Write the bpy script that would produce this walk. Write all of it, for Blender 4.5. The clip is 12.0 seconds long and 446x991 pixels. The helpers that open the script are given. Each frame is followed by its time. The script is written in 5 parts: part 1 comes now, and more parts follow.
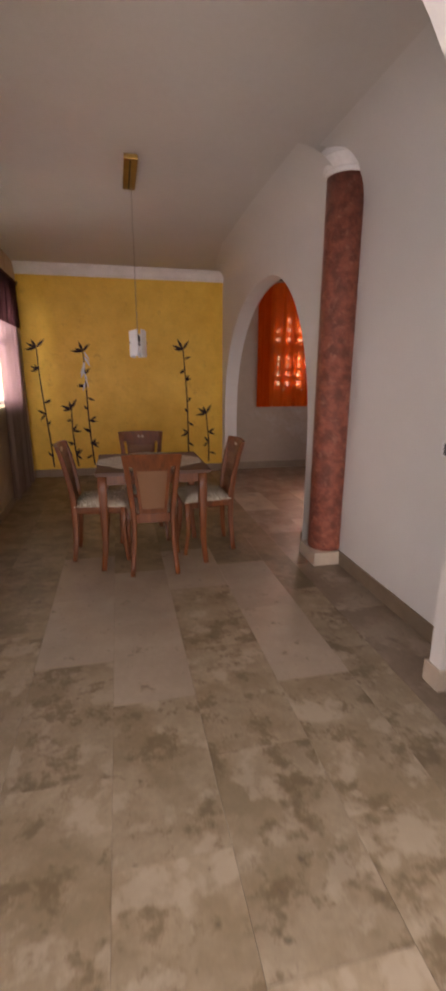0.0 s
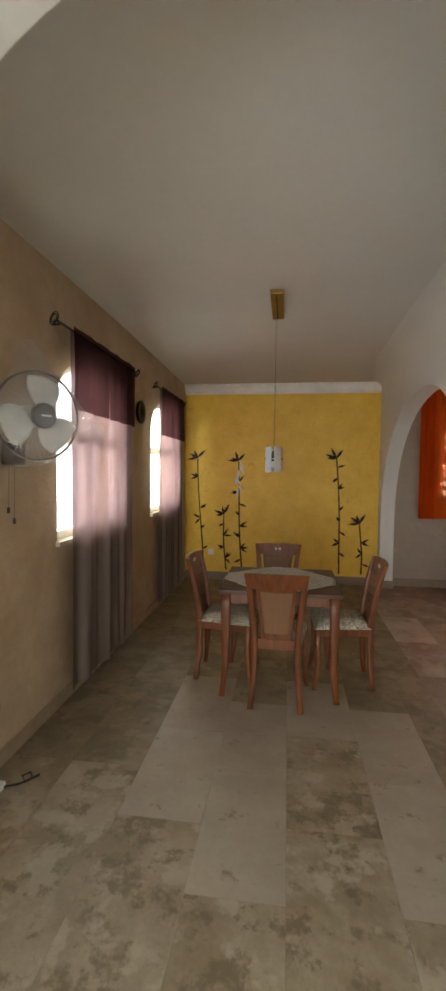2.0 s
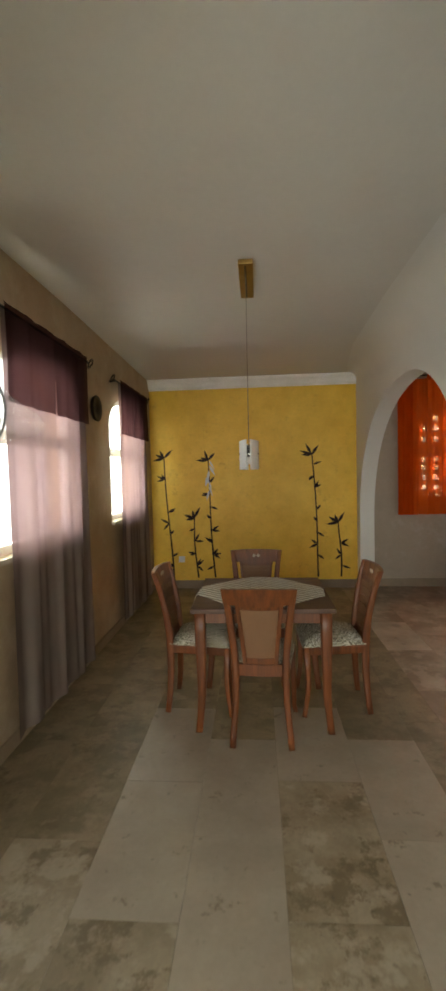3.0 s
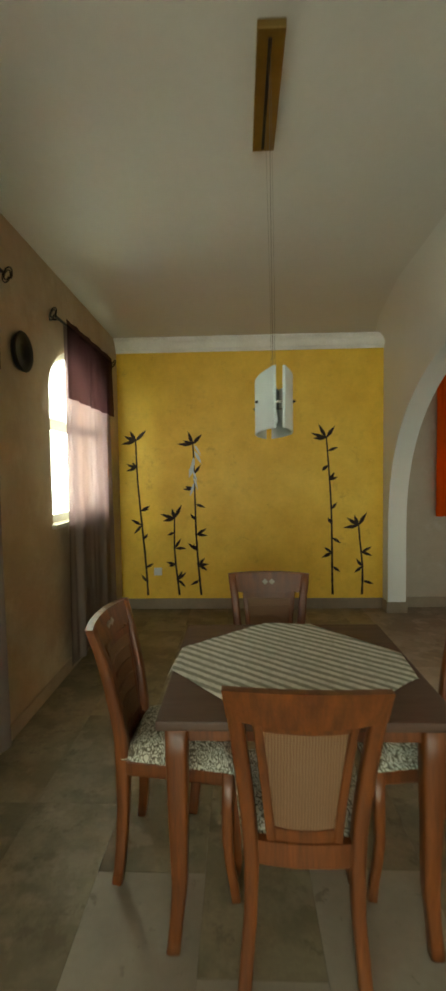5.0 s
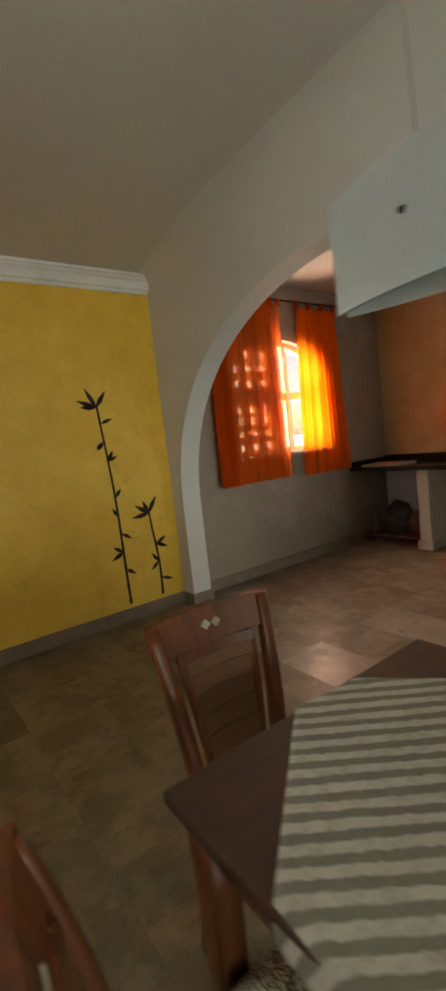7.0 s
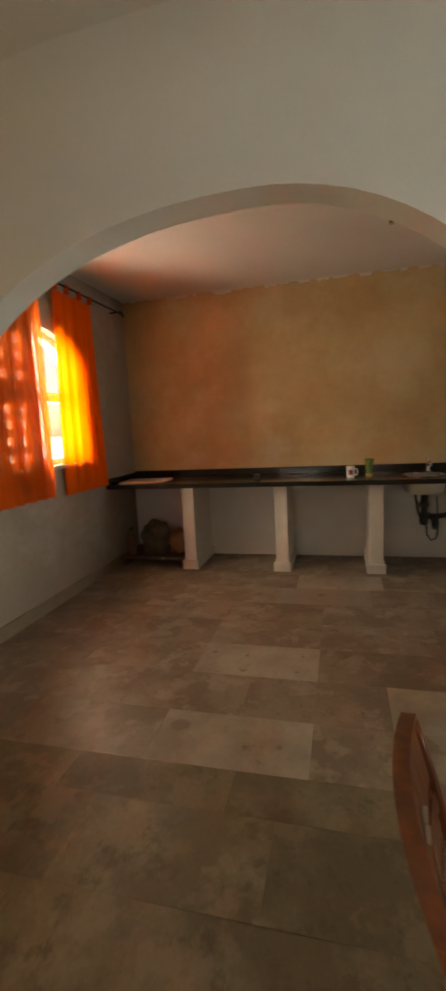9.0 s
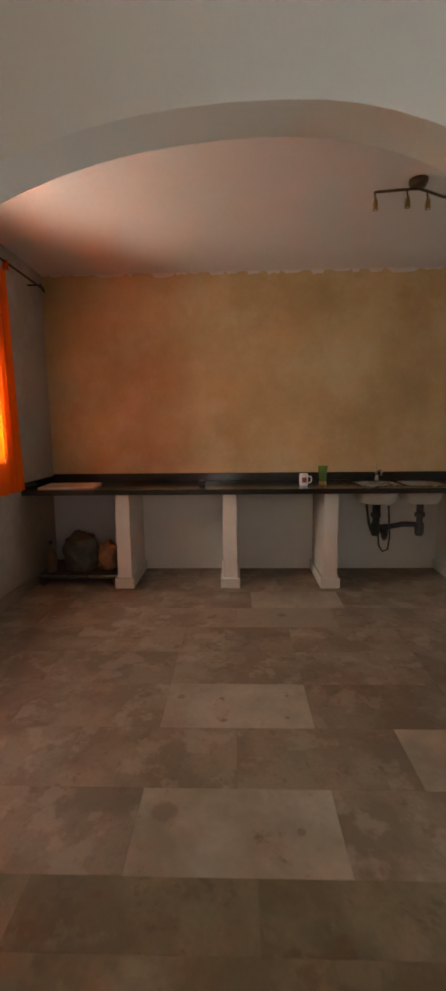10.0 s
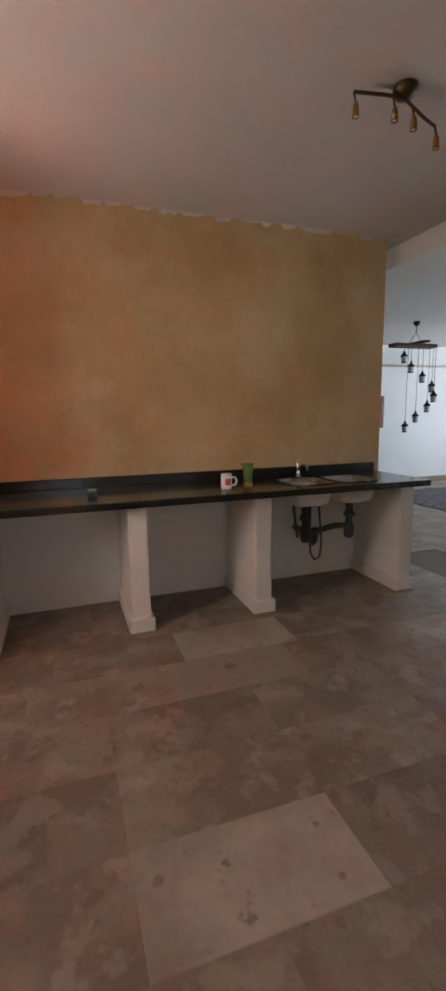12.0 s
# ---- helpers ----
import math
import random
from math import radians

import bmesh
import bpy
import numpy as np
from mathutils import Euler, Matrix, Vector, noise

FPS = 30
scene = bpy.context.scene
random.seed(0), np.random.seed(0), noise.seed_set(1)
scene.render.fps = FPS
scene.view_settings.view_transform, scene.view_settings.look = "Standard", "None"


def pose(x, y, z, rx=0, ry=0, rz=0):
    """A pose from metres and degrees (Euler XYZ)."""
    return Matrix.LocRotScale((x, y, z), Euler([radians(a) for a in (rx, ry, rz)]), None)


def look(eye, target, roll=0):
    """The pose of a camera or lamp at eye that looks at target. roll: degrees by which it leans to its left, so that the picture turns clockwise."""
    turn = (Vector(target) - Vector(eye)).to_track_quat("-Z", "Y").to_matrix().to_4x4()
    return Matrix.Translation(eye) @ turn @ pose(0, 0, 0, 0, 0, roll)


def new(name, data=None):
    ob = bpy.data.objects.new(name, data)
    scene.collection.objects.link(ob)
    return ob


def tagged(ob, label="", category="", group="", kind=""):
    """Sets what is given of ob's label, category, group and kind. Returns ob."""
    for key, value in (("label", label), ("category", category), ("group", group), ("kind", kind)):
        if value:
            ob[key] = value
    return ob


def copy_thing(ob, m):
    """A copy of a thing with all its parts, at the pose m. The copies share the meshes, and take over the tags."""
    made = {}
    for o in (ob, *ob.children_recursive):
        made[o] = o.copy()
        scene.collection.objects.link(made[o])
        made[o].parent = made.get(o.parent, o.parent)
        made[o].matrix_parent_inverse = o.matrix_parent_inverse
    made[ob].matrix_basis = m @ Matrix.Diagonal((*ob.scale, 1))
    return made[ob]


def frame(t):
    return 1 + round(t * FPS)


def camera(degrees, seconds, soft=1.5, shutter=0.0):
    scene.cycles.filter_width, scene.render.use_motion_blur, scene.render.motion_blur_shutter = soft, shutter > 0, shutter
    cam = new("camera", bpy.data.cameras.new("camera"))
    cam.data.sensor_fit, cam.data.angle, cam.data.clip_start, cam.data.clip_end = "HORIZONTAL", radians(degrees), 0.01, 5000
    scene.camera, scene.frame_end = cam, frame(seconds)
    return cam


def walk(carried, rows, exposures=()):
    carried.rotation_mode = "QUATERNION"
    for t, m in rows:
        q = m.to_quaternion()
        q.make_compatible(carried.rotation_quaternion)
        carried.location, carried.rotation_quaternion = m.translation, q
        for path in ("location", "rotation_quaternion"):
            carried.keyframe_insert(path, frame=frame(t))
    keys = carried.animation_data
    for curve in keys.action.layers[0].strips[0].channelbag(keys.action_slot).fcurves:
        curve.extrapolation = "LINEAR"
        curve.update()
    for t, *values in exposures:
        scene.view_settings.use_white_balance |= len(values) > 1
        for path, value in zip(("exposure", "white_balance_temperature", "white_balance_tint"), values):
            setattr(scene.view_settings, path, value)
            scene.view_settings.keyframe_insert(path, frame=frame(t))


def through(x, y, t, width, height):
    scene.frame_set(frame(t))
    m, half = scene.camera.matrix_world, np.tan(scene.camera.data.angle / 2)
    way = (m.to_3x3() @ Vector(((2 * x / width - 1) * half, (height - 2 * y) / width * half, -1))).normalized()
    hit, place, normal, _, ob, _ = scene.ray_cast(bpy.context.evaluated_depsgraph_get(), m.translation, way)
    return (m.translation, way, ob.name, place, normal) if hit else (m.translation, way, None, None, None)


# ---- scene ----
cam = camera(51.1, 12.0, soft=3.2, shutter=0.4)
PATH = [
    (0, (0.306, 0.49, 1.419), (0.723, 2.378, 0.908), 0.2),
    (0.5, (0.408, 0.607, 1.466), (0.576, 2.576, 1.157), -0.7),
    (1, (0.502, 0.582, 1.511), (0.293, 2.566, 1.377), 0.5),
    (1.5, (0.564, 0.592, 1.515), (0.294, 2.571, 1.408), 0.7),
    (2, (0.56, 0.713, 1.523), (0.287, 2.691, 1.421), 0.6),
    (2.5, (0.499, 0.911, 1.515), (0.27, 2.895, 1.419), -1.5),
    (3, (0.506, 1.152, 1.501), (0.36, 3.145, 1.408), -1.4),
    (5, (0.353, 2.501, 1.407), (0.278, 4.497, 1.302), -0.8),
    (5.5, (0.253, 2.833, 1.369), (0.432, 4.82, 1.229), -3.5),
    (6, (0.185, 3.153, 1.359), (0.592, 5.105, 1.196), -4.6),
    (6.5, (0.062, 3.435, 1.343), (0.919, 5.231, 1.14), -6.7),
    (7.5, (-0.33, 4.08, 1.345), (1.05, 5.51, 1.115), -4.6),
    (8.5, (-0.240, 4.684, 1.362), (1.579, 5.471, 1.094), -1.9),
    (9, (-0.138, 4.919, 1.416), (1.779, 5.41, 1.128), -2.9),
    (9.5, (0.063, 5.199, 1.36), (2.041, 5.295, 1.077), -1.7),
    (10, (0.291, 5.416, 1.384), (2.271, 5.477, 1.105), -0.6),
    (10.5, (0.504, 5.624, 1.336), (2.481, 5.466, 1.072), -1.5),
    (11, (0.745, 5.714, 1.365), (2.696, 5.382, 1.082), -1.6),
    (11.5, (1.036, 5.805, 1.379), (2.953, 5.331, 1.065), -1.1),
    (12, (1.351, 5.901, 1.395), (3.216, 5.262, 1.058), -0.9),
]
EXPOSURES = [
    (0.0, 0.84, 8200, 35), (0.6, 0.88, 8000, 34), (1.0, 0.88, 7500, 24), (1.5, 0.8, 7500, 14), (2.0, 0.95, 7500, 11), (2.6, 0.97, 7600, 8), (5.0, 1.06, 8000, -12),
    (5.7, 0.97, 7900, -6), (6.5, 0.96, 7350, -6), (8.5, 1.17, 7800, 9), (9.3, 1.16, 8400, -1), (10.0, 1.29, 7100, 7), (11.0, 1.34, 6450, 5), (12.0, 1.32, 6300, 8),
]
walk(cam, [(t, look(eye, target, roll)) for t, eye, target, roll in PATH], EXPOSURES)

# ---- world, sun and the daylight in the openings ----
world = bpy.data.worlds.new("sky")
scene.world = world
world.use_nodes = True
sky = world.node_tree.nodes.new("ShaderNodeTexSky")
sky.sky_type, sky.sun_disc = "NISHITA", False
sky.sun_elevation, sky.sun_rotation = radians(52), radians(150)
world.node_tree.links.new(sky.outputs[0], world.node_tree.nodes["Background"].inputs[0])
world.node_tree.nodes["Background"].inputs[1].default_value = 0.1
sun = new("sun", bpy.data.lights.new("sun", "SUN"))
sun.data.energy, sun.data.angle, sun.data.color = 4.0, radians(0.5), (1.0, 0.98, 0.95)
sun.matrix_world = look((0, 0, 0), (-math.sin(radians(150)), -math.cos(radians(150)), -math.tan(radians(52))))


def daylight(name, eye, target, width, height, watts, colour):
    lamp = new(name, bpy.data.lights.new(name, "AREA"))
    lamp.data.shape, lamp.data.size, lamp.data.size_y = "RECTANGLE", width, height
    lamp.data.energy, lamp.data.color = watts, colour
    lamp.matrix_world = look(eye, target)
    return lamp


daylight("daylight_window_west", (-1.16, 4.45, 1.75), (0, 4.45, 1.75), 2.0, 1.75, 88, (0.85, 0.99, 0.97))
daylight("daylight_window_west", (-1.16, 6.48, 1.75), (0, 6.48, 1.75), 2.0, 1.75, 118, (0.85, 0.99, 0.97))
daylight("daylight_window_kitchen", (3.45, 7.60, 1.75), (3.45, 0, 1.75), 1.06, 1.5, 82, (1.0, 0.94, 0.84))
# lamp in an unseen hall window, added to brighten the east dining wall
daylight("daylight_unseen_hall_window", (-1.16, -0.20, 1.55), (1.0, 0.9, 1.2), 1.7, 1.5, 52, (0.66, 0.84, 1.0))
# lamp in an unseen doorway, added to light the yellow wall from the south
daylight("daylight_unseen_hall_door", (0.1, -2.46, 1.2), (0.3, 0, 1.2), 1.4, 2.2, 66, (0.92, 0.97, 1.0))
# bluish lamp in an unseen south window, added to light the living room
daylight("daylight_unseen_living_window", (6.3, -3.36, 1.5), (6.3, 0, 1.5), 3.6, 2.1, 62, (0.72, 0.82, 1.0))


# ---- materials ----
def material(name, colour, rough=0.6, metal=0.0, second=None, scale=3.0, mix=0.5, grain=40.0, grain_mix=0.12, bump=0.15, random_tint=0.0, stretch=(1, 1, 1), stain=None, stain_scale=1.3, stain_at=0.6, stain_soft=0.12, coords="Object", clear=0.0, pits=0.0, knots=(), mottle=None):
    """A painted, plastered or stone surface: two colours in clouds, fine grain, stains and relief."""
    m = bpy.data.materials.new(name)
    m.use_nodes = True
    tree = m.node_tree
    nodes, link = tree.nodes, tree.links.new
    bsdf = nodes["Principled BSDF"]
    bsdf.inputs["Metallic"].default_value = metal
    bsdf.inputs["Coat Weight"].default_value = clear
    place = nodes.new("ShaderNodeTexCoord")
    shift = nodes.new("ShaderNodeMapping")
    shift.inputs["Scale"].default_value = stretch
    if random_tint:
        info = nodes.new("ShaderNodeObjectInfo")
        far = nodes.new("ShaderNodeVectorMath")
        far.operation = "SCALE"
        far.inputs[0].default_value = (37.0, 19.0, 11.0)
        link(info.outputs["Random"], far.inputs["Scale"])
        link(far.outputs[0], shift.inputs["Location"])
    link(place.outputs[coords], shift.inputs["Vector"])

    def clouds(size, detail=5.0, rough_noise=0.6):
        n = nodes.new("ShaderNodeTexNoise")
        n.inputs["Scale"].default_value, n.inputs["Detail"].default_value, n.inputs["Roughness"].default_value = size, detail, rough_noise
        link(shift.outputs[0], n.inputs["Vector"])
        return n

    def blend(factor, a, b, kind="MIX"):
        n = nodes.new("ShaderNodeMix")
        n.data_type, n.blend_type = "RGBA", kind
        if isinstance(factor, float):
            n.inputs[0].default_value = factor
        else:
            link(factor, n.inputs[0])
        for socket, value in ((n.inputs[6], a), (n.inputs[7], b)):
            if isinstance(value, tuple):
                socket.default_value = (*value, 1)
            else:
                link(value, socket)
        return n.outputs[2]

    def ramp(source, low, high, top=1.0):
        n = nodes.new("ShaderNodeMapRange")
        n.inputs["From Min"].default_value, n.inputs["From Max"].default_value, n.inputs["To Max"].default_value = low, high, top
        link(source, n.inputs["Value"])
        return n.outputs[0]

    big = clouds(scale)
    second = second or tuple(c * 0.8 for c in colour)
    out = blend(ramp(big.outputs[0], 0.5 - 0.5 * mix, 0.5 + 0.5 * mix), colour, second)
    fine = clouds(grain, 4.0, 0.7)
    out = blend(ramp(fine.outputs[0], 0.35, 0.7, grain_mix), out, tuple(c * 0.35 for c in colour))
    if stain:
        spots = clouds(stain_scale, 8.0, 0.72)
        out = blend(ramp(spots.outputs[0], stain_at, stain_at + stain_soft, 0.8), out, stain)
    if pits:
        holes = clouds(pits, 2.0, 0.5)
        out = blend(ramp(holes.outputs[0], 0.69, 0.80, 0.5), out, tuple(c * 0.25 for c in colour))
    if mottle:
        colour_m, size, at, soft, most = mottle
        patches = clouds(size, 9.0, 0.62)
        out = blend(ramp(patches.outputs[0], at, at + soft, most), out, colour_m)
    for x, y, radius in knots:
        gap = nodes.new("ShaderNodeVectorMath")
        gap.operation = "DISTANCE"
        link(place.outputs[coords], gap.inputs[0])
        gap.inputs[1].default_value = (x, y, 0)
        edge = nodes.new("ShaderNodeMath")
        edge.operation = "MULTIPLY_ADD"
        link(fine.outputs[0], edge.inputs[0])
        edge.inputs[1].default_value = radius
        link(gap.outputs["Value"], edge.inputs[2])
        dark = nodes.new("ShaderNodeMapRange")
        dark.inputs["From Min"].default_value, dark.inputs["From Max"].default_value = radius * 1.55, radius * 1.2
        dark.inputs["To Max"].default_value = 0.75
        link(edge.outputs[0], dark.inputs["Value"])
        out = blend(dark.outputs[0], out, tuple(c * 0.4 for c in colour))
    if random_tint:
        value = nodes.new("ShaderNodeMapRange")
        value.inputs["To Min"].default_value, value.inputs["To Max"].default_value = 1 - random_tint, 1 + random_tint
        link(info.outputs["Random"], value.inputs["Value"])
        hue = nodes.new("ShaderNodeHueSaturation")
        link(value.outputs[0], hue.inputs["Value"])
        link(out, hue.inputs["Color"])
        out = hue.outputs[0]
    link(out, bsdf.inputs["Base Color"])
    gloss = nodes.new("ShaderNodeMapRange")
    gloss.inputs["To Min"].default_value, gloss.inputs["To Max"].default_value = max(0.03, rough - 0.1), min(1.0, rough + 0.1)
    link(big.outputs[0], gloss.inputs["Value"])
    link(gloss.outputs[0], bsdf.inputs["Roughness"])
    if bump:
        relief = nodes.new("ShaderNodeBump")
        relief.inputs["Strength"].default_value, relief.inputs["Distance"].default_value = bump, 0.01
        link(fine.outputs[0], relief.inputs["Height"])
        link(relief.outputs[0], bsdf.inputs["Normal"])
    return m


def cloth(name, colour, second, sheer, through=0.5, weave=260.0, fold=6.0, gaps=None, lit=None):
    """Thin cloth: part diffuse, part glowing through, part open weave."""
    m = bpy.data.materials.new(name)
    m.use_nodes = True
    nodes, link = m.node_tree.nodes, m.node_tree.links.new
    nodes.remove(nodes["Principled BSDF"])
    place = nodes.new("ShaderNodeTexCoord")
    noise_a = nodes.new("ShaderNodeTexNoise")
    noise_a.inputs["Scale"].default_value = fold
    link(place.outputs["Object"], noise_a.inputs["Vector"])
    tint = nodes.new("ShaderNodeMix")
    tint.data_type = "RGBA"
    tint.inputs[6].default_value, tint.inputs[7].default_value = (*colour, 1), (*second, 1)
    link(noise_a.outputs[0], tint.inputs[0])
    noise_b = nodes.new("ShaderNodeTexNoise")
    noise_b.inputs["Scale"].default_value = weave
    link(place.outputs["Object"], noise_b.inputs["Vector"])
    relief = nodes.new("ShaderNodeBump")
    relief.inputs["Strength"].default_value, relief.inputs["Distance"].default_value = 0.2, 0.003
    link(noise_b.outputs[0], relief.inputs["Height"])
    diffuse, lucent, clear = nodes.new("ShaderNodeBsdfDiffuse"), nodes.new("ShaderNodeBsdfTranslucent"), nodes.new("ShaderNodeBsdfTransparent")
    link(tint.outputs[2], diffuse.inputs["Color"])
    if lit:
        lucent.inputs["Color"].default_value = (*lit, 1)
    else:
        link(tint.outputs[2], lucent.inputs["Color"])
    clear.inputs["Color"].default_value = (*(gaps or colour), 1)
    link(relief.outputs[0], diffuse.inputs["Normal"])
    one, two = nodes.new("ShaderNodeMixShader"), nodes.new("ShaderNodeMixShader")
    one.inputs[0].default_value, two.inputs[0].default_value = through, sheer
    link(diffuse.outputs[0], one.inputs[1])
    link(lucent.outputs[0], one.inputs[2])
    link(one.outputs[0], two.inputs[1])
    link(clear.outputs[0], two.inputs[2])
    link(two.outputs[0], nodes["Material Output"].inputs["Surface"])
    return m


def wood(name, dark, light, rough=0.35, stretch=(14, 14, 1.2)):
    return material(name, light, rough, second=dark, scale=2.2, mix=0.35, grain=9.0, grain_mix=0.5, bump=0.08, stretch=stretch, clear=0.04)


WHITE_WALL = material("white_wall_paint", (0.70, 0.69, 0.66), 0.6, second=(0.64, 0.63, 0.60), scale=1.2, grain=60, grain_mix=0.04, bump=0.12)
CEILING = material("white_ceiling_paint", (0.66, 0.64, 0.60), 0.75, second=(0.60, 0.58, 0.545), scale=0.8, grain=24, grain_mix=0.05, bump=0.15, stain=(0.16, 0.14, 0.11), stain_scale=38, stain_at=0.76, stain_soft=0.05)
KITCHEN_CEILING = material("kitchen_ceiling_paint", (0.64, 0.60, 0.57), 0.7, second=(0.56, 0.51, 0.47), scale=0.9, grain=24, grain_mix=0.05, bump=0.12)
YELLOW = material("yellow_sponged_paint", (0.86, 0.555, 0.065), 0.5, second=(0.74, 0.435, 0.04), scale=4.2, mix=0.45, grain=34, grain_mix=0.12, bump=0.1, stain=(0.44, 0.23, 0.025), stain_scale=4.5, stain_at=0.60, stain_soft=0.16, mottle=((0.50, 0.29, 0.03), 11.0, 0.58, 0.16, 0.3))
BEIGE_PLASTER = material("beige_patina_plaster", (0.53, 0.405, 0.275), 0.5, second=(0.40, 0.285, 0.175), scale=1.6, mix=0.3, grain=14, grain_mix=0.12, bump=0.7, stain=(0.64, 0.53, 0.39), stain_scale=1.8, stain_at=0.55, stain_soft=0.25, mottle=((0.36, 0.25, 0.15), 2.6, 0.55, 0.14, 0.5))
KITCHEN_PLASTER = material("ochre_kitchen_plaster", (0.56, 0.405, 0.205), 0.55, second=(0.42, 0.275, 0.12), scale=1.5, mix=0.38, grain=30, grain_mix=0.1, bump=0.25, stain=(0.62, 0.52, 0.36), stain_scale=1.7, stain_at=0.48, stain_soft=0.38)
GREY_PLASTER = material("worn_kitchen_plaster", (0.38, 0.30, 0.23), 0.6, second=(0.27, 0.21, 0.16), scale=1.8, mix=0.8, grain=26, grain_mix=0.12, bump=0.3, stain=(0.56, 0.52, 0.48), stain_scale=1.6, stain_at=0.5, stain_soft=0.4)
PIER = material("white_pier_plaster", (0.74, 0.70, 0.66), 0.6, second=(0.66, 0.61, 0.56), scale=4, grain=40, grain_mix=0.06, bump=0.25, stain=(0.45, 0.38, 0.32), stain_scale=5, stain_at=0.68)
# base colour leans green to carry the greenish window light on the dining floor
TILE = material("travertine_tile", (0.25, 0.197, 0.125), 0.48, second=(0.165, 0.127, 0.076), scale=3.4, mix=0.16, grain=46, grain_mix=0.28, bump=0.03, random_tint=0.11, stain=(0.125, 0.088, 0.05), pits=26, stain_scale=7.5, stain_at=0.55, stain_soft=0.08, mottle=((0.31, 0.24, 0.165), 5.0, 0.55, 0.06, 0.45))
KITCHEN_TILE = material("kitchen_travertine_tile", (0.29, 0.225, 0.165), 0.45, second=(0.205, 0.152, 0.108), scale=3.4, mix=0.16, grain=46, grain_mix=0.24, bump=0.03, random_tint=0.11, stain=(0.16, 0.112, 0.075), pits=26, stain_scale=7.5, stain_at=0.56, stain_soft=0.08, mottle=((0.41, 0.33, 0.26), 5.0, 0.55, 0.06, 0.45))
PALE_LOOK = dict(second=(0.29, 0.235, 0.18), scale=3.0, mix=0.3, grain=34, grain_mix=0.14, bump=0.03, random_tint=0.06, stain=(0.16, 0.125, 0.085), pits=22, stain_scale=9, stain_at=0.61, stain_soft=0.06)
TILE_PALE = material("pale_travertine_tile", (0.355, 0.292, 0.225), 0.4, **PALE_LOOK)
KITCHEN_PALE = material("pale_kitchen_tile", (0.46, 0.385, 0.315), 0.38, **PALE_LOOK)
TILE_KNOT_A = material("pale_knotted_tile", (0.46, 0.385, 0.315), 0.36, knots=((0.255, 0.655, 0.022), (0.08, 0.12, 0.014)), **PALE_LOOK)
TILE_KNOT_B = material("pale_tile_with_large_knot", (0.46, 0.385, 0.315), 0.36, knots=((0.25, 0.63, 0.05), (0.17, 0.14, 0.018)), **PALE_LOOK)
TILE_KNOT_C = material("tile_with_dark_knot", (0.335, 0.265, 0.20), 0.36, knots=((0.218, 0.392, 0.036),), **PALE_LOOK)
TILE_STAINED = material("stained_travertine_tile", (0.315, 0.252, 0.175), 0.42, second=(0.225, 0.172, 0.108), scale=4.5, mix=0.2, grain=44, grain_mix=0.25, bump=0.04, random_tint=0.07, stain=(0.13, 0.09, 0.048), pits=26, stain_scale=6.5, stain_at=0.525, stain_soft=0.07, mottle=((0.40, 0.335, 0.255), 6.0, 0.54, 0.07, 0.55))
GROUT = material("grout", (0.20, 0.15, 0.105), 0.8, grain=80)
SKIRT = material("stone_skirting", (0.25, 0.185, 0.125), 0.5, second=(0.19, 0.138, 0.092), scale=6, grain=30, bump=0.05)
SKIRT_BEIGE = material("beige_stone_skirting", (0.40, 0.30, 0.205), 0.5, second=(0.30, 0.22, 0.145), scale=5, grain=30, bump=0.08)
SKIRT_WHITE = material("pale_stone_skirting", (0.56, 0.47, 0.37), 0.4, scale=6, grain=30, bump=0.05)
MOULDING = material("white_moulding", (0.86, 0.85, 0.83), 0.5, scale=4, mix=0.3, second=(0.74, 0.73, 0.7), bump=0.05)
COLUMN = material("red_marbled_column", (0.36, 0.10, 0.06), 0.42, second=(0.15, 0.036, 0.022), scale=14, mix=0.25, grain=70, grain_mix=0.4, bump=0.9, stain=(0.50, 0.23, 0.16), stain_scale=16, stain_at=0.55, stain_soft=0.2)
MAHOGANY = wood("reddish_chair_wood", (0.095, 0.024, 0.006), (0.22, 0.06, 0.013), 0.43)
TABLE_TOP = material("dark_brown_tabletop", (0.085, 0.037, 0.02), 0.56, second=(0.065, 0.026, 0.014), scale=3, grain=20, grain_mix=0.2, bump=0.02, stretch=(2, 12, 12))
BLACK_STONE = material("black_granite", (0.014, 0.013, 0.012), 0.16, second=(0.025, 0.023, 0.02), scale=60, grain=180, grain_mix=0.2, bump=0.0)
BRASS = material("aged_brass", (0.36, 0.23, 0.07), 0.35, 0.9, second=(0.25, 0.15, 0.05), scale=8, bump=0.03)
IRON = material("dark_iron", (0.022, 0.017, 0.014), 0.45, 0.7, scale=20, bump=0.1)
DARK = material("dark_plastic", (0.03, 0.03, 0.032), 0.4, scale=10, bump=0.02)
GREY_PLASTIC = material("grey_plastic", (0.09, 0.095, 0.10), 0.35, scale=10, bump=0.02)
WHITE_PLASTIC = material("white_plastic", (0.74, 0.75, 0.75), 0.35, scale=10, mix=0.2, second=(0.7, 0.7, 0.69), bump=0.02)
STEEL = material("brushed_steel", (0.55, 0.54, 0.52), 0.25, 0.95, scale=6, grain=120, bump=0.03)
BOWL = material("cream_sink_bowl", (0.78, 0.74, 0.68), 0.4, scale=6, bump=0.05)
BAMBOO = material("dark_brown_decal", (0.024, 0.012, 0.006), 0.85, second=(0.04, 0.02, 0.009), scale=20, bump=0.02)
PEEL = material("peeling_film_with_glare", (0.62, 0.65, 0.62), 0.25, scale=20, bump=0.05)
PVC = material("white_window_frame", (0.78, 0.78, 0.77), 0.35, scale=5, mix=0.2, second=(0.72, 0.72, 0.71), bump=0.02)
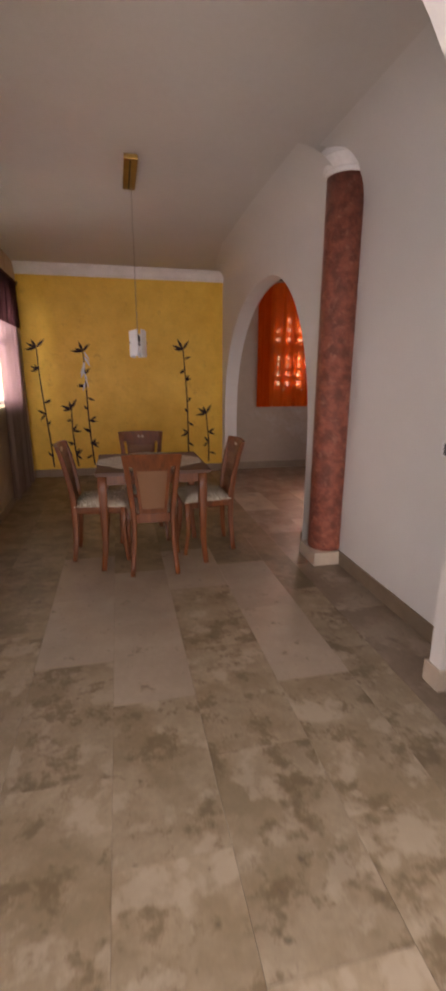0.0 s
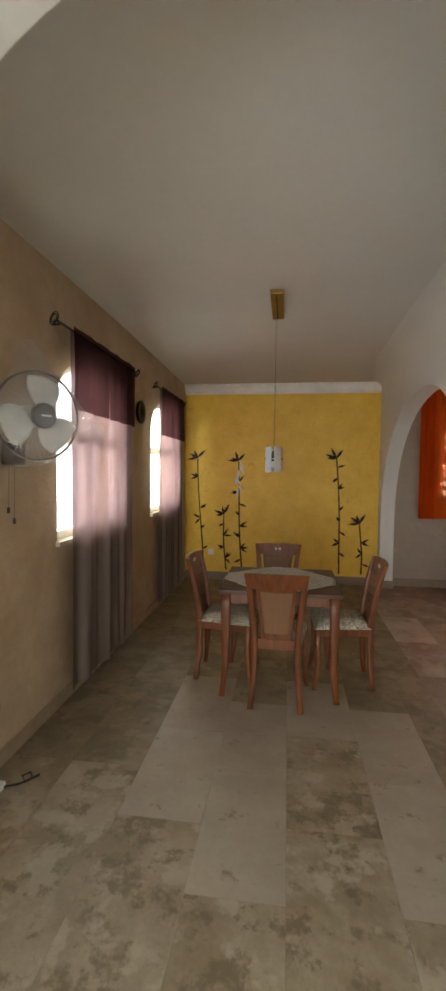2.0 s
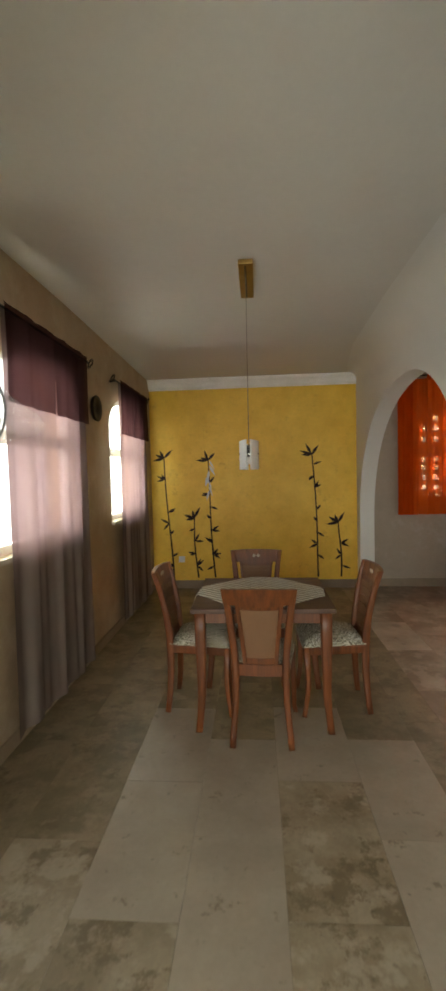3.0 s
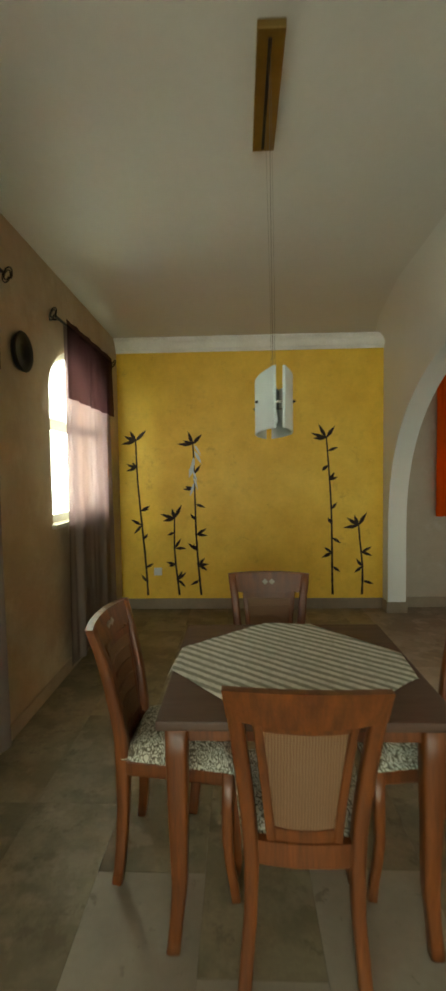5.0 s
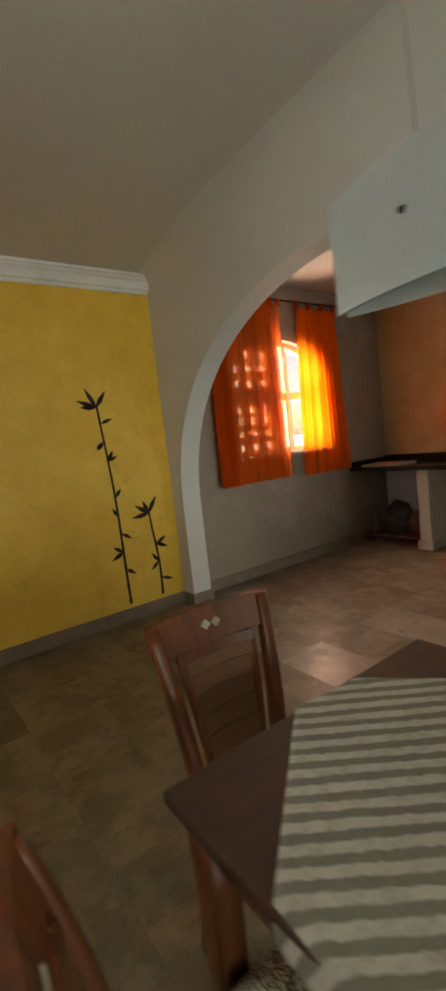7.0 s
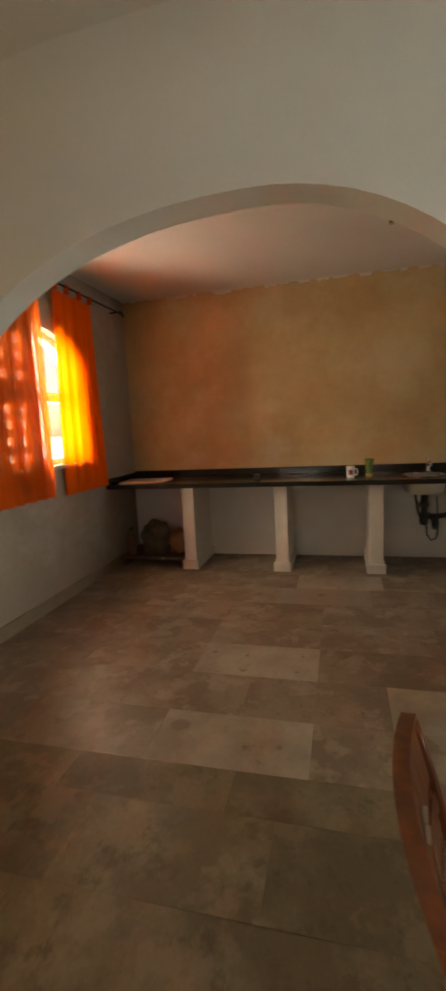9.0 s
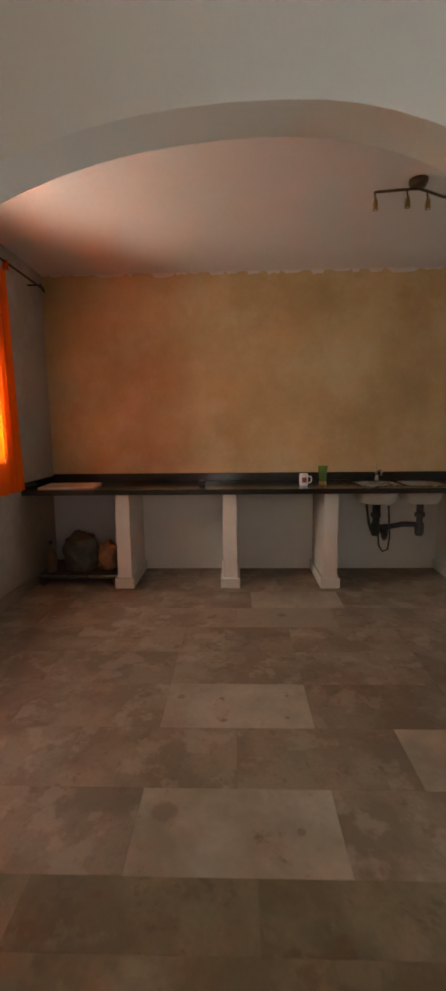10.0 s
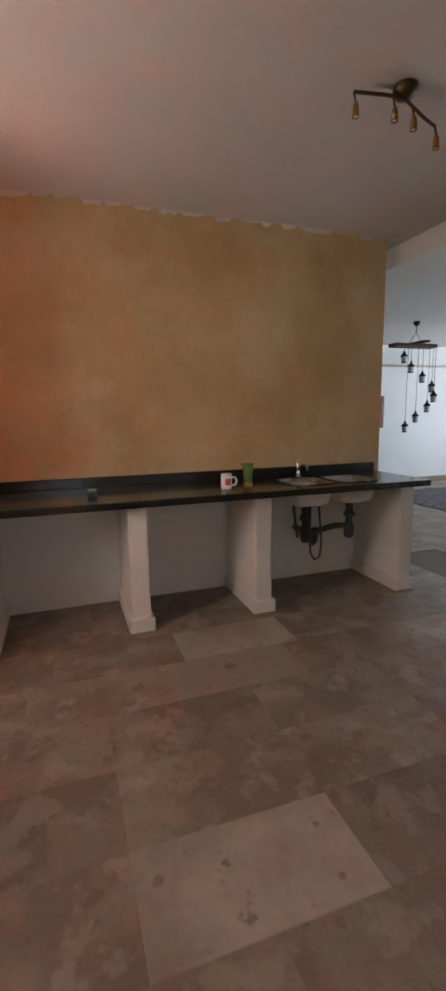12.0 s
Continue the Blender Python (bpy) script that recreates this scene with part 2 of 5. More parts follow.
SAND = material("pale_dry_ground", (0.80, 0.80, 0.79), 0.9, second=(0.70, 0.70, 0.69), scale=0.4, grain=6, bump=0.3)
OUTER = material("outer_render", (0.62, 0.58, 0.52), 0.8, scale=1.0, bump=0.2)
RUG = material("dark_blue_rug", (0.035, 0.035, 0.06), 0.95, second=(0.16, 0.12, 0.11), scale=9, mix=0.25, grain=90, bump=0.5)
MAUVE = cloth("mauve_sheer_curtain", (0.215, 0.175, 0.15), (0.175, 0.138, 0.118), 0.065, 0.085, gaps=(0.95, 0.66, 0.72), lit=(0.50, 0.31, 0.35))
PLUM = cloth("plum_valance", (0.032, 0.019, 0.017), (0.024, 0.013, 0.012), 0.20, 0.05, gaps=(0.72, 0.45, 0.46), lit=(0.24, 0.09, 0.12))
ORANGE = cloth("orange_curtain", (0.88, 0.15, 0.018), (0.76, 0.10, 0.01), 0.21, 0.36, gaps=(1.0, 0.88, 0.72))
ORANGE_PLAIN = cloth("plain_orange_curtain", (0.88, 0.15, 0.018), (0.76, 0.10, 0.01), 0.012, 0.27, gaps=(1.0, 0.45, 0.1), lit=(1.0, 0.2, 0.014))
LATTICE = cloth("pale_translucent_lattice", (0.62, 0.56, 0.48), (0.55, 0.49, 0.42), 0.0, 0.14)
ORANGE_DEEP = cloth("deep_orange_curtain_edge", (0.62, 0.075, 0.01), (0.52, 0.06, 0.008), 0.01, 0.4)


# ---- building helpers ----
def part(name, bm, mat, parent=None, label="", smooth=False):
    """Link a bmesh as one mesh object, under parent where one is given."""
    bmesh.ops.recalc_face_normals(bm, faces=bm.faces[:])
    data = bpy.data.meshes.new(name)
    for f in bm.faces:
        f.smooth = smooth
    bm.to_mesh(data)
    bm.free()
    data.materials.append(mat)
    ob = new(name, data)
    if parent:
        ob.parent = parent
    if label:
        ob["label"] = label
    return ob


def empty(name, label, category, group="", m=None):
    ob = new(name)
    if m is not None:
        ob.matrix_basis = m
    return tagged(ob, label, category, group)


def box(x0, x1, y0, y1, z0, z1, bevel=0.0, bm=None):
    made = bmesh.new()
    vs = [made.verts.new((x, y, z)) for x in (x0, x1) for y in (y0, y1) for z in (z0, z1)]
    for a in ((0, 1, 3, 2), (4, 6, 7, 5), (0, 4, 5, 1), (2, 3, 7, 6), (0, 2, 6, 4), (1, 5, 7, 3)):
        made.faces.new([vs[i] for i in a])
    if bevel:
        bmesh.ops.bevel(made, geom=made.edges[:], offset=bevel, segments=2, profile=0.6, affect="EDGES")
    return merge(bm, made) if bm is not None else made


def merge(bm, other):
    data = bpy.data.meshes.new("join")
    other.to_mesh(data)
    other.free()
    bm.from_mesh(data)
    bpy.data.meshes.remove(data)
    return bm


def prism(bm, outline, v0, v1, axis):
    """A flat outline of (u, z) points made v0 to v1 thick: axis 'x' sets v along x and u along y, 'y' the other way."""
    def at(u, v, z):
        return (v, u, z) if axis == "x" else (u, v, z)
    a = [bm.verts.new(at(u, v0, z)) for u, z in outline]
    b = [bm.verts.new(at(u, v1, z)) for u, z in outline]
    bm.faces.new(a)
    bm.faces.new(b[::-1])
    for i in range(len(a)):
        j = (i + 1) % len(a)
        bm.faces.new((a[i], b[i], b[j], a[j]))
    return bm


def sweep(bm, points, wide, deep, side=(1, 0, 0), n=8, square=0.5):
    """A rounded bar along points; wide and deep may be lists."""
    pts = [Vector(p) for p in points]
    rings = []
    for i, p in enumerate(pts):
        t = (pts[min(i + 1, len(pts) - 1)] - pts[max(i - 1, 0)]).normalized()
        s = Vector(side)
        s = (s - t * s.dot(t)).normalized()
        d = t.cross(s)
        w = wide[i] if isinstance(wide, (list, tuple)) else wide
        e = deep[i] if isinstance(deep, (list, tuple)) else deep
        ring = []
        for k in range(n):
            a = 2 * math.pi * (k + 0.5) / n
            c, q = math.cos(a), math.sin(a)
            c, q = math.copysign(abs(c) ** square, c), math.copysign(abs(q) ** square, q)
            ring.append(bm.verts.new(p + s * (c * w / 2) + d * (q * e / 2)))
        rings.append(ring)
    for a, b in zip(rings, rings[1:]):
        for k in range(n):
            bm.faces.new((a[k], a[(k + 1) % n], b[(k + 1) % n], b[k]))
    bm.faces.new(rings[0][::-1])
    bm.faces.new(rings[-1])
    return bm


def rod(points, r, n=8, bm=None):
    bm = bm or bmesh.new()
    d = Vector(points[-1]) - Vector(points[0])
    side = (1, 0, 0) if abs(d.normalized().x) < 0.8 else (0, 1, 0)
    return sweep(bm, points, 2 * r, 2 * r, side, n, 1.0)


def lathe(profile, n=32, centre=(0, 0, 0), m=None, bm=None):
    bm = bm or bmesh.new()
    rings = []
    for r, z in profile:
        ring = []
        for k in range(n):
            a = 2 * math.pi * k / n
            p = Vector((r * math.cos(a), r * math.sin(a), z))
            ring.append(bm.verts.new((m @ p if m else p) + Vector(centre)))
        rings.append(ring)
    for a, b in zip(rings, rings[1:]):
        for k in range(n):
            bm.faces.new((a[k], a[(k + 1) % n], b[(k + 1) % n], b[k]))
    if profile[0][0] > 1e-5:
        bm.faces.new(rings[0][::-1])
    if profile[-1][0] > 1e-5:
        bm.faces.new(rings[-1])
    bmesh.ops.remove_doubles(bm, verts=bm.verts[:], dist=1e-6)
    return bm


def arch_points(u0, u1, spring, top, apex=None, power=2.0, n=28):
    """Points of an arch from (u0, spring) over the apex to (u1, spring)."""
    apex = (u0 + u1) / 2 if apex is None else apex
    pts = []
    for i in range(n + 1):
        a = math.pi * i / n
        c = math.cos(a)
        half = apex - u0 if c > 0 else u1 - apex
        pts.append((apex - half * math.copysign(abs(c) ** (2 / power), c), spring + (top - spring) * math.sin(a) ** (2 / power)))
    return pts


def wall(name, axis, u0, u1, v0, v1, height, windows, mat):
    """A wall with arched window openings (u0, u1, sill, spring, top)."""
    bm = bmesh.new()
    at = u0
    for a, b, sill, spring, top in windows:
        prism(bm, [(at, 0), (a, 0), (a, height), (at, height)], v0, v1, axis)
        prism(bm, [(a, 0), (b, 0), (b, sill), (a, sill)], v0, v1, axis)
        prism(bm, [(a, height), *arch_points(a, b, spring, top), (b, height)], v0, v1, axis)
        at = b
    prism(bm, [(at, 0), (u1, 0), (u1, height), (at, height)], v0, v1, axis)
    return tagged(part(name, bm, mat), kind="structure")


def plain(name, x0, x1, y0, y1, z0, z1, mat, bevel=0.0):
    return tagged(part(name, box(x0, x1, y0, y1, z0, z1, bevel), mat), kind="structure")


# ---- the setting ----
H, HN, HK = 2.775, 2.725, 2.84
WEST, NORTH, DIVIDE, DIVIDE_K, EAST = -0.88, 7.22, 1.78, 1.955, 4.88
WINDOWS = [(3.48, 4.64, 1.07, 1.95, 2.30), (5.51, 6.64, 1.07, 1.95, 2.30)]
KITCHEN_WINDOW = (2.58, 3.86, 1.17, 1.92, 2.30)

# unseen opening, added to pass daylight through the entrance arch
UNSEEN_HALL_WINDOW = (-0.95, 0.55, 0.85, 1.95, 2.30)
wall("wall_west", "x", -2.4, 7.42, -1.10, WEST, H, [UNSEEN_HALL_WINDOW, *WINDOWS], BEIGE_PLASTER)
plain("wall_north", WEST, 1.86, NORTH, 7.42, 0, H, YELLOW)
wall("wall_kitchen_north", "y", 1.86, 5.06, 7.25, 7.45, HK, [KITCHEN_WINDOW], GREY_PLASTER)

HL = 2.67
bm = bmesh.new()
arch = arch_points(4.02, 7.06, 0.85, 2.322, apex=5.28, power=2.15, n=40)
prism(bm, [(7.249, 0), (7.249, HK), (3.62, HK), (3.62, 0), (4.02, 0), *arch, (7.06, 0)], DIVIDE, DIVIDE_K, "x")
tagged(part("wall_divider", bm, WHITE_WALL), kind="structure")
plain("wall_dining_east", 1.90, 2.08, 1.60, 3.619, 0, HK, WHITE_WALL)
plain("wall_pier", 1.68, 1.899, 2.09, 2.169, 0, HK, WHITE_WALL)
bm = bmesh.new()
prism(bm, [(WEST, 0), (-0.63, 0), *arch_points(-0.63, 1.47, 0.42, 2.51, n=48), (1.47, 0), (2.08, 0), (2.08, H), (WEST, H)], 1.40, 1.599, "y")
tagged(part("wall_entrance_arch", bm, WHITE_WALL), kind="structure")
plain("wall_kitchen_east", EAST, 5.06, 3.20, 7.249, 0, HK, KITCHEN_PLASTER)
plain("wall_kitchen_south", 2.081, 3.30, 2.90, 3.06, 0, HL - 0.001, WHITE_WALL)
plain("wall_hall_east", 1.98, 2.08, -3.2, 1.399, 0, HK, WHITE_WALL)
# the gap is an unseen doorway, added to admit daylight
bm = bmesh.new()
prism(bm, [(WEST, 0), (-0.60, 0), (-0.60, 2.3), (0.80, 2.3), (0.80, 0), (1.98, 0), (1.98, H), (WEST, H)], -2.40, -2.2, "y")
tagged(part("wall_hall_south", bm, WHITE_WALL), kind="structure")
# holds an unseen window opening, added for the living room's daylight
wall("wall_living_south", "y", 2.08, 9.2, -3.4, -3.2, HL - 0.001, [(4.5, 8.1, 0.45, 2.5, 2.55)], WHITE_WALL)
plain("wall_living_east", 9.0, 9.2, -3.2, 5.2, 0, HL - 0.001, WHITE_WALL)
plain("wall_living_north", 5.06, 9.2, 5.2, 5.4, 0, HK, WHITE_WALL)
tagged(part("ceiling", prism(bmesh.new(), [(-2.4, H), (4.6, H), (7.2, HN), (7.45, HN), (7.45, H + 0.16), (-2.4, H + 0.16)], -1.10, 1.859, "x"), CEILING), kind="structure")
plain("ceiling_kitchen", 1.86, 9.2, 3.0, 7.45, HK, HK + 0.14, KITCHEN_CEILING)
plain("ceiling_passage", 1.86, 2.0805, -3.4, 2.999, HK, HK + 0.14, WHITE_WALL)
plain("ceiling_living", 2.081, 9.2, -3.4, 2.999, HL, HK + 0.14, WHITE_WALL)
plain("ground", -600, 600, -600, 600, -0.5, -0.25, SAND)

# added glowing sheet that whitens the view through the west windows
BACKDROP_GLOW = bpy.data.materials.new("backdrop_glow")
BACKDROP_GLOW.use_nodes = True
_b = BACKDROP_GLOW.node_tree.nodes["Principled BSDF"]
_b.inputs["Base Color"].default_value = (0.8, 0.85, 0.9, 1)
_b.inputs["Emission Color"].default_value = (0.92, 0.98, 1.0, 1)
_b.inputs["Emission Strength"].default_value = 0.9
plain("backdrop", -14.2, -14.0, -10, 60, -0.24, 16, BACKDROP_GLOW)

# flared lip of loose plaster where the kitchen wall meets the ceiling
bm = bmesh.new()
rng = random.Random(4)
y = 3.22
while y < 7.2:
    w = rng.uniform(0.05, 0.32)
    d = rng.uniform(0.012, 0.04)
    prism(bm, [(y, HK), (y + w, HK), (y + w * 0.8, HK - d), (y + w * 0.5, HK - d * rng.uniform(0.3, 1.2)), (y + w * 0.15, HK - d * 0.8)], EAST - rng.uniform(0.006, 0.014), EAST, "x")
    y += w * rng.uniform(0.95, 1.7)
tagged(part("trim_peeling_plaster", bm, KITCHEN_CEILING), kind="structure")

# rounded cove between the white walls and the ceiling
for name, x, stations in (("trim_cove_arch", DIVIDE, ((3.62, 0.32), (4.6, 0.32), (5.9, 0.30), (6.7, 0.20), (NORTH - 0.002, 0.09))), ("trim_cove_east", 1.90, ((1.60, 0.30), (3.619, 0.30)))):
    bm = bmesh.new()
    rows = []
    for i in range(15):
        a = math.pi / 2 * i / 14
        row = []
        for y, r in stations:
            top = H - 0.0015 - max(0.0, y - 4.6) / 2.6 * (H - HN)
            row.append(bm.verts.new((x - r + r * math.cos(a) - 0.0015, y, top - r + r * math.sin(a))))
        rows.append(row)
    for a, b in zip(rows, rows[1:]):
        for k in range(len(stations) - 1):
            bm.faces.new((a[k], a[k + 1], b[k + 1], b[k]))
    tagged(part(name, bm, WHITE_WALL, smooth=True), kind="structure")

# white moulding under the ceiling of the yellow wall
bm = bmesh.new()
profile = [(0.0, 0.0), (0.0, -0.13), (-0.018, -0.13), (-0.022, -0.108), (-0.04, -0.102), (-0.046, -0.08), (-0.058, -0.052), (-0.078, -0.036), (-0.082, -0.024), (-0.098, -0.02), (-0.098, 0.0)]
prism(bm, [(NORTH - 0.001 + a, HN + 0.002 + b) for a, b in profile], WEST + 0.001, DIVIDE - 0.004, "x")
tagged(part("trim_moulding", bm, MOULDING), kind="structure")


def skirting(name, x0, x1, y0, y1, mat=SKIRT, height=0.105):
    return plain(name, x0, x1, y0, y1, 0.0, height, mat, 0.003)


skirting("baseboard_north", WEST + 0.016, DIVIDE - 0.002, NORTH - 0.016, NORTH - 0.001)
skirting("baseboard_west", WEST + 0.001, WEST + 0.015, 1.62, NORTH - 0.002, SKIRT_BEIGE, 0.085)
skirting("baseboard_arch_north", DIVIDE - 0.014, DIVIDE_K + 0.014, 7.046, 7.059)
skirting("baseboard_arch_face", DIVIDE - 0.014, DIVIDE - 0.001, 7.06, 7.203)
skirting("baseboard_kitchen_north", DIVIDE_K + 0.002, EAST - 0.002, 7.235, 7.249)
skirting("baseboard_arch_south", DIVIDE - 0.014, DIVIDE_K + 0.014, 4.021, 4.034)
skirting("baseboard_east", 1.886, 1.899, 2.172, 3.60)
skirting("baseboard_pier", 1.664, 1.679, 2.075, 2.185, SKIRT_WHITE)
skirting("baseboard_pier_front", 1.680, 1.899, 2.075, 2.089, SKIRT_WHITE)
skirting("baseboard_pier_end", 1.681, 1.886, 2.171, 2.186, SKIRT_WHITE)
skirting("baseboard_living_east", 8.985, 8.999, -3.19, 5.19)


def window_frame(name, axis, u0, u1, sill, spring, top, v, inside, transom, mullions, label):
    """An arched window: frame bars, transom, mullions, panes and an inner sill."""
    holder = tagged(new(name), label, "window", kind="structure")
    t = 0.055

    def ob(part_name, outline, a, b, mat=PVC):
        bm = bmesh.new()
        prism(bm, outline, a, b, axis)
        return part(part_name, bm, mat, holder)
    a, b = v - 0.03, v + 0.03
    outer = arch_points(u0 + 0.002, u1 - 0.002, spring, top - 0.002)
    inner = arch_points(u0 + t, u1 - t, spring, top - t)
    ob("frame_arch", [*outer, *inner[::-1]], a, b)
    ob("frame_jamb", [(u0 + 0.002, sill + t), (u0 + t, sill + t), (u0 + t, spring), (u0 + 0.002, spring)], a, b)
    ob("frame_jamb", [(u1 - t, sill + t), (u1 - 0.002, sill + t), (u1 - 0.002, spring), (u1 - t, spring)], a, b)
    ob("frame_foot", [(u0 + 0.002, sill), (u1 - 0.002, sill), (u1 - 0.002, sill + t), (u0 + 0.002, sill + t)], a, b)
    ob("transom", [(u0 + t, transom - 0.04), (u1 - t, transom - 0.04), (u1 - t, transom + 0.04), (u0 + t, transom + 0.04)], a + 0.004, b - 0.004)
    for u in mullions:
        ob("mullion", [(u - 0.035, sill + t), (u + 0.035, sill + t), (u + 0.035, transom - 0.04), (u - 0.035, transom - 0.04)], a + 0.006, b - 0.006)
        ob("mullion", [(u - 0.03, transom + 0.04), (u + 0.03, transom + 0.04), (u + 0.03, top - t), (u - 0.03, top - t)], a + 0.006, b - 0.006)
    s0, s1 = sorted((v, inside))
    ob("sill", [(u0 - 0.02, sill - 0.03), (u1 + 0.02, sill - 0.03), (u1 + 0.02, sill - 0.002), (u0 - 0.02, sill - 0.002)], s0, s1, SKIRT_WHITE)
    return holder


GLASS = bpy.data.materials.new("window_glass")
GLASS.use_nodes = True
_n, _l = GLASS.node_tree.nodes, GLASS.node_tree.links.new
_n.remove(_n["Principled BSDF"])
_clear, _shine, _mix = _n.new("ShaderNodeBsdfTransparent"), _n.new("ShaderNodeBsdfGlossy"), _n.new("ShaderNodeMixShader")
_shine.inputs["Roughness"].default_value = 0.02
_mix.inputs[0].default_value = 0.05
_l(_clear.outputs[0], _mix.inputs[1])
_l(_shine.outputs[0], _mix.inputs[2])
_l(_mix.outputs[0], _n["Material Output"].inputs["Surface"])


def pane(holder, axis, outline, v):
    bm = bmesh.new()
    prism(bm, outline, v - 0.002, v + 0.002, axis)
    ob = part("pane", bm, GLASS, holder)
    ob.visible_shadow = False


for i, (a, b, sill, spring, top) in enumerate(WINDOWS):
    w = window_frame(f"window_{i + 1}", "x", a, b, sill, spring, top, -0.95, WEST + 0.03, 1.74, [(a + b) / 2], "white arched window with a transom behind a mauve curtain")
    c = (a + b) / 2
    pane(w, "x", [(a + 0.055, sill + 0.055), (c - 0.035, sill + 0.055), (c - 0.035, 1.70), (a + 0.055, 1.70)], -0.95)
    pane(w, "x", [(c + 0.035, sill + 0.055), (b - 0.055, sill + 0.055), (b - 0.055, 1.70), (c + 0.035, 1.70)], -0.95)
    pane(w, "x", [(a + 0.055, 1.78), *arch_points(a + 0.055, b - 0.055, spring, top - 0.055), (b - 0.055, 1.78)], -0.95)

a, b, sill, spring, top = KITCHEN_WINDOW
w = window_frame("window_3", "y", a, b, sill, spring, top, 7.36, 7.215, 1.745, [3.37], "arched kitchen window with a pierced block screen behind it")
pane(w, "y", [(a + 0.055, sill + 0.055), (3.335, sill + 0.055), (3.335, 1.70), (a + 0.055, 1.70)], 7.36)
pane(w, "y", [(3.405, sill + 0.055), (b - 0.055, sill + 0.055), (b - 0.055, 1.70), (3.405, 1.70)], 7.36)
pane(w, "y", [(a + 0.055, 1.785), *arch_points(a + 0.055, b - 0.055, spring, top - 0.055), (b - 0.055, 1.785)], 7.36)
# pierced screen leaf on the inner face of the casement: rows of square openings
bm = bmesh.new()
xs = [2.50, 2.575, 2.64, 2.725, 2.79, 2.895, 2.96, 3.13]
zs = [1.175, 1.238, 1.298, 1.365, 1.425, 1.487, 1.547, 1.59, 1.65, 1.842, 1.902, 1.98, 2.04, 2.10, 2.16, 2.30]
for i in range(0, len(xs), 2):
    prism(bm, [(xs[i], zs[0]), (xs[i + 1], zs[0]), (xs[i + 1], zs[-1]), (xs[i], zs[-1])], 7.205, 7.24, "y")
for i in range(0, len(zs), 2):
    for k in range(1, len(xs) - 1, 2):
        prism(bm, [(xs[k], zs[i]), (xs[k + 1], zs[i]), (xs[k + 1], zs[i + 1]), (xs[k], zs[i + 1])], 7.206, 7.239, "y")
part("block_screen", bm, LATTICE, w, "pierced block screen with square holes")

# frames of the unseen living-room and hall windows, added behind the walk for daylight
w = tagged(new("window_4"), "unseen wide living-room window, added to let daylight in", "window", kind="structure")
for u in (4.53, 5.7, 6.9, 8.07):
    part("mullion", box(u - 0.03, u + 0.03, -3.33, -3.27, 0.46, 2.5), PVC, w)
part("frame_foot", box(4.5, 8.1, -3.335, -3.265, 0.45, 0.51), PVC, w)
a, b, sill, spring, top = UNSEEN_HALL_WINDOW
window_frame("window_5", "x", a, b, sill, spring, top, -1.00, WEST + 0.03, 1.74, [(a + b) / 2], "unseen arched hall window, added to let daylight in")

# frame for the added, unseen hall doorway
d = tagged(new("door_1"), "frame of an unseen hall doorway, added to let daylight in", "door", kind="structure")
part("frame_jamb", box(-0.599, -0.55, -2.38, -2.22, 0, 2.299), PVC, d)
part("frame_jamb", box(0.75, 0.799, -2.38, -2.22, 0, 2.299), PVC, d)
part("frame_head", box(-0.55, 0.75, -2.38, -2.22, 2.25, 2.299), PVC, d)

# red column with white base and capital
column = empty("column", "round red marbled column with white capital and base", "column", m=pose(1.835, 3.69, 0))
part("base", box(-0.15, 0.15, -0.15, 0.15, 0.0, 0.105, 0.008), SKIRT_WHITE, column, "pale stone base block")
part("shaft", lathe([(0.13, 0.105), (0.134, 0.13), (0.134, 1.0), (0.133, 2.0), (0.132, 2.64)], 48), COLUMN, column, "rough red marbled shaft", True)
part("capital", lathe([(0.130, 2.635), (0.142, 2.64), (0.146, 2.66), (0.156, 2.665), (0.162, 2.695), (0.175, 2.72), (0.18, 2.732), (0.186, 2.735), (0.186, H - 0.001)], 48), MOULDING, column, "white moulded capital")


# ---- dining room ----
STRIPE = bpy.data.materials.new("striped_table_runner_cloth")
STRIPE.use_nodes = True
_n, _l = STRIPE.node_tree.nodes, STRIPE.node_tree.links.new
_c, _w, _g, _m, _r, _b = (_n.new(k) for k in ("ShaderNodeTexCoord", "ShaderNodeTexWave", "ShaderNodeTexNoise", "ShaderNodeMix", "ShaderNodeMapRange", "ShaderNodeBump"))
_w.bands_direction = "Y"
_w.inputs["Scale"].default_value, _w.inputs["Distortion"].default_value, _w.inputs["Detail"].default_value, _w.inputs["Detail Scale"].default_value = 8.4, 0.9, 3.0, 8.0
_turn = _n.new("ShaderNodeMapping")
_turn.inputs["Rotation"].default_value = (0, 0, radians(34))
_l(_c.outputs["Object"], _turn.inputs["Vector"])
_l(_turn.outputs[0], _w.inputs["Vector"])
_g.inputs["Scale"].default_value, _g.inputs["Detail"].default_value = 120, 3
_l(_c.outputs["Object"], _g.inputs["Vector"])
_r.inputs["From Min"].default_value, _r.inputs["From Max"].default_value = 0.35, 0.7
_l(_w.outputs["Fac"], _r.inputs["Value"])
_m.data_type = "RGBA"
_m.inputs[6].default_value, _m.inputs[7].default_value = (0.60, 0.58, 0.50, 1), (0.225, 0.22, 0.17, 1)
_l(_r.outputs[0], _m.inputs[0])
_mott, _wear, _worn = _n.new("ShaderNodeTexNoise"), _n.new("ShaderNodeMapRange"), _n.new("ShaderNodeMix")
_mott.inputs["Scale"].default_value, _mott.inputs["Detail"].default_value, _mott.inputs["Roughness"].default_value = 34, 7, 0.75
_l(_c.outputs["Object"], _mott.inputs["Vector"])
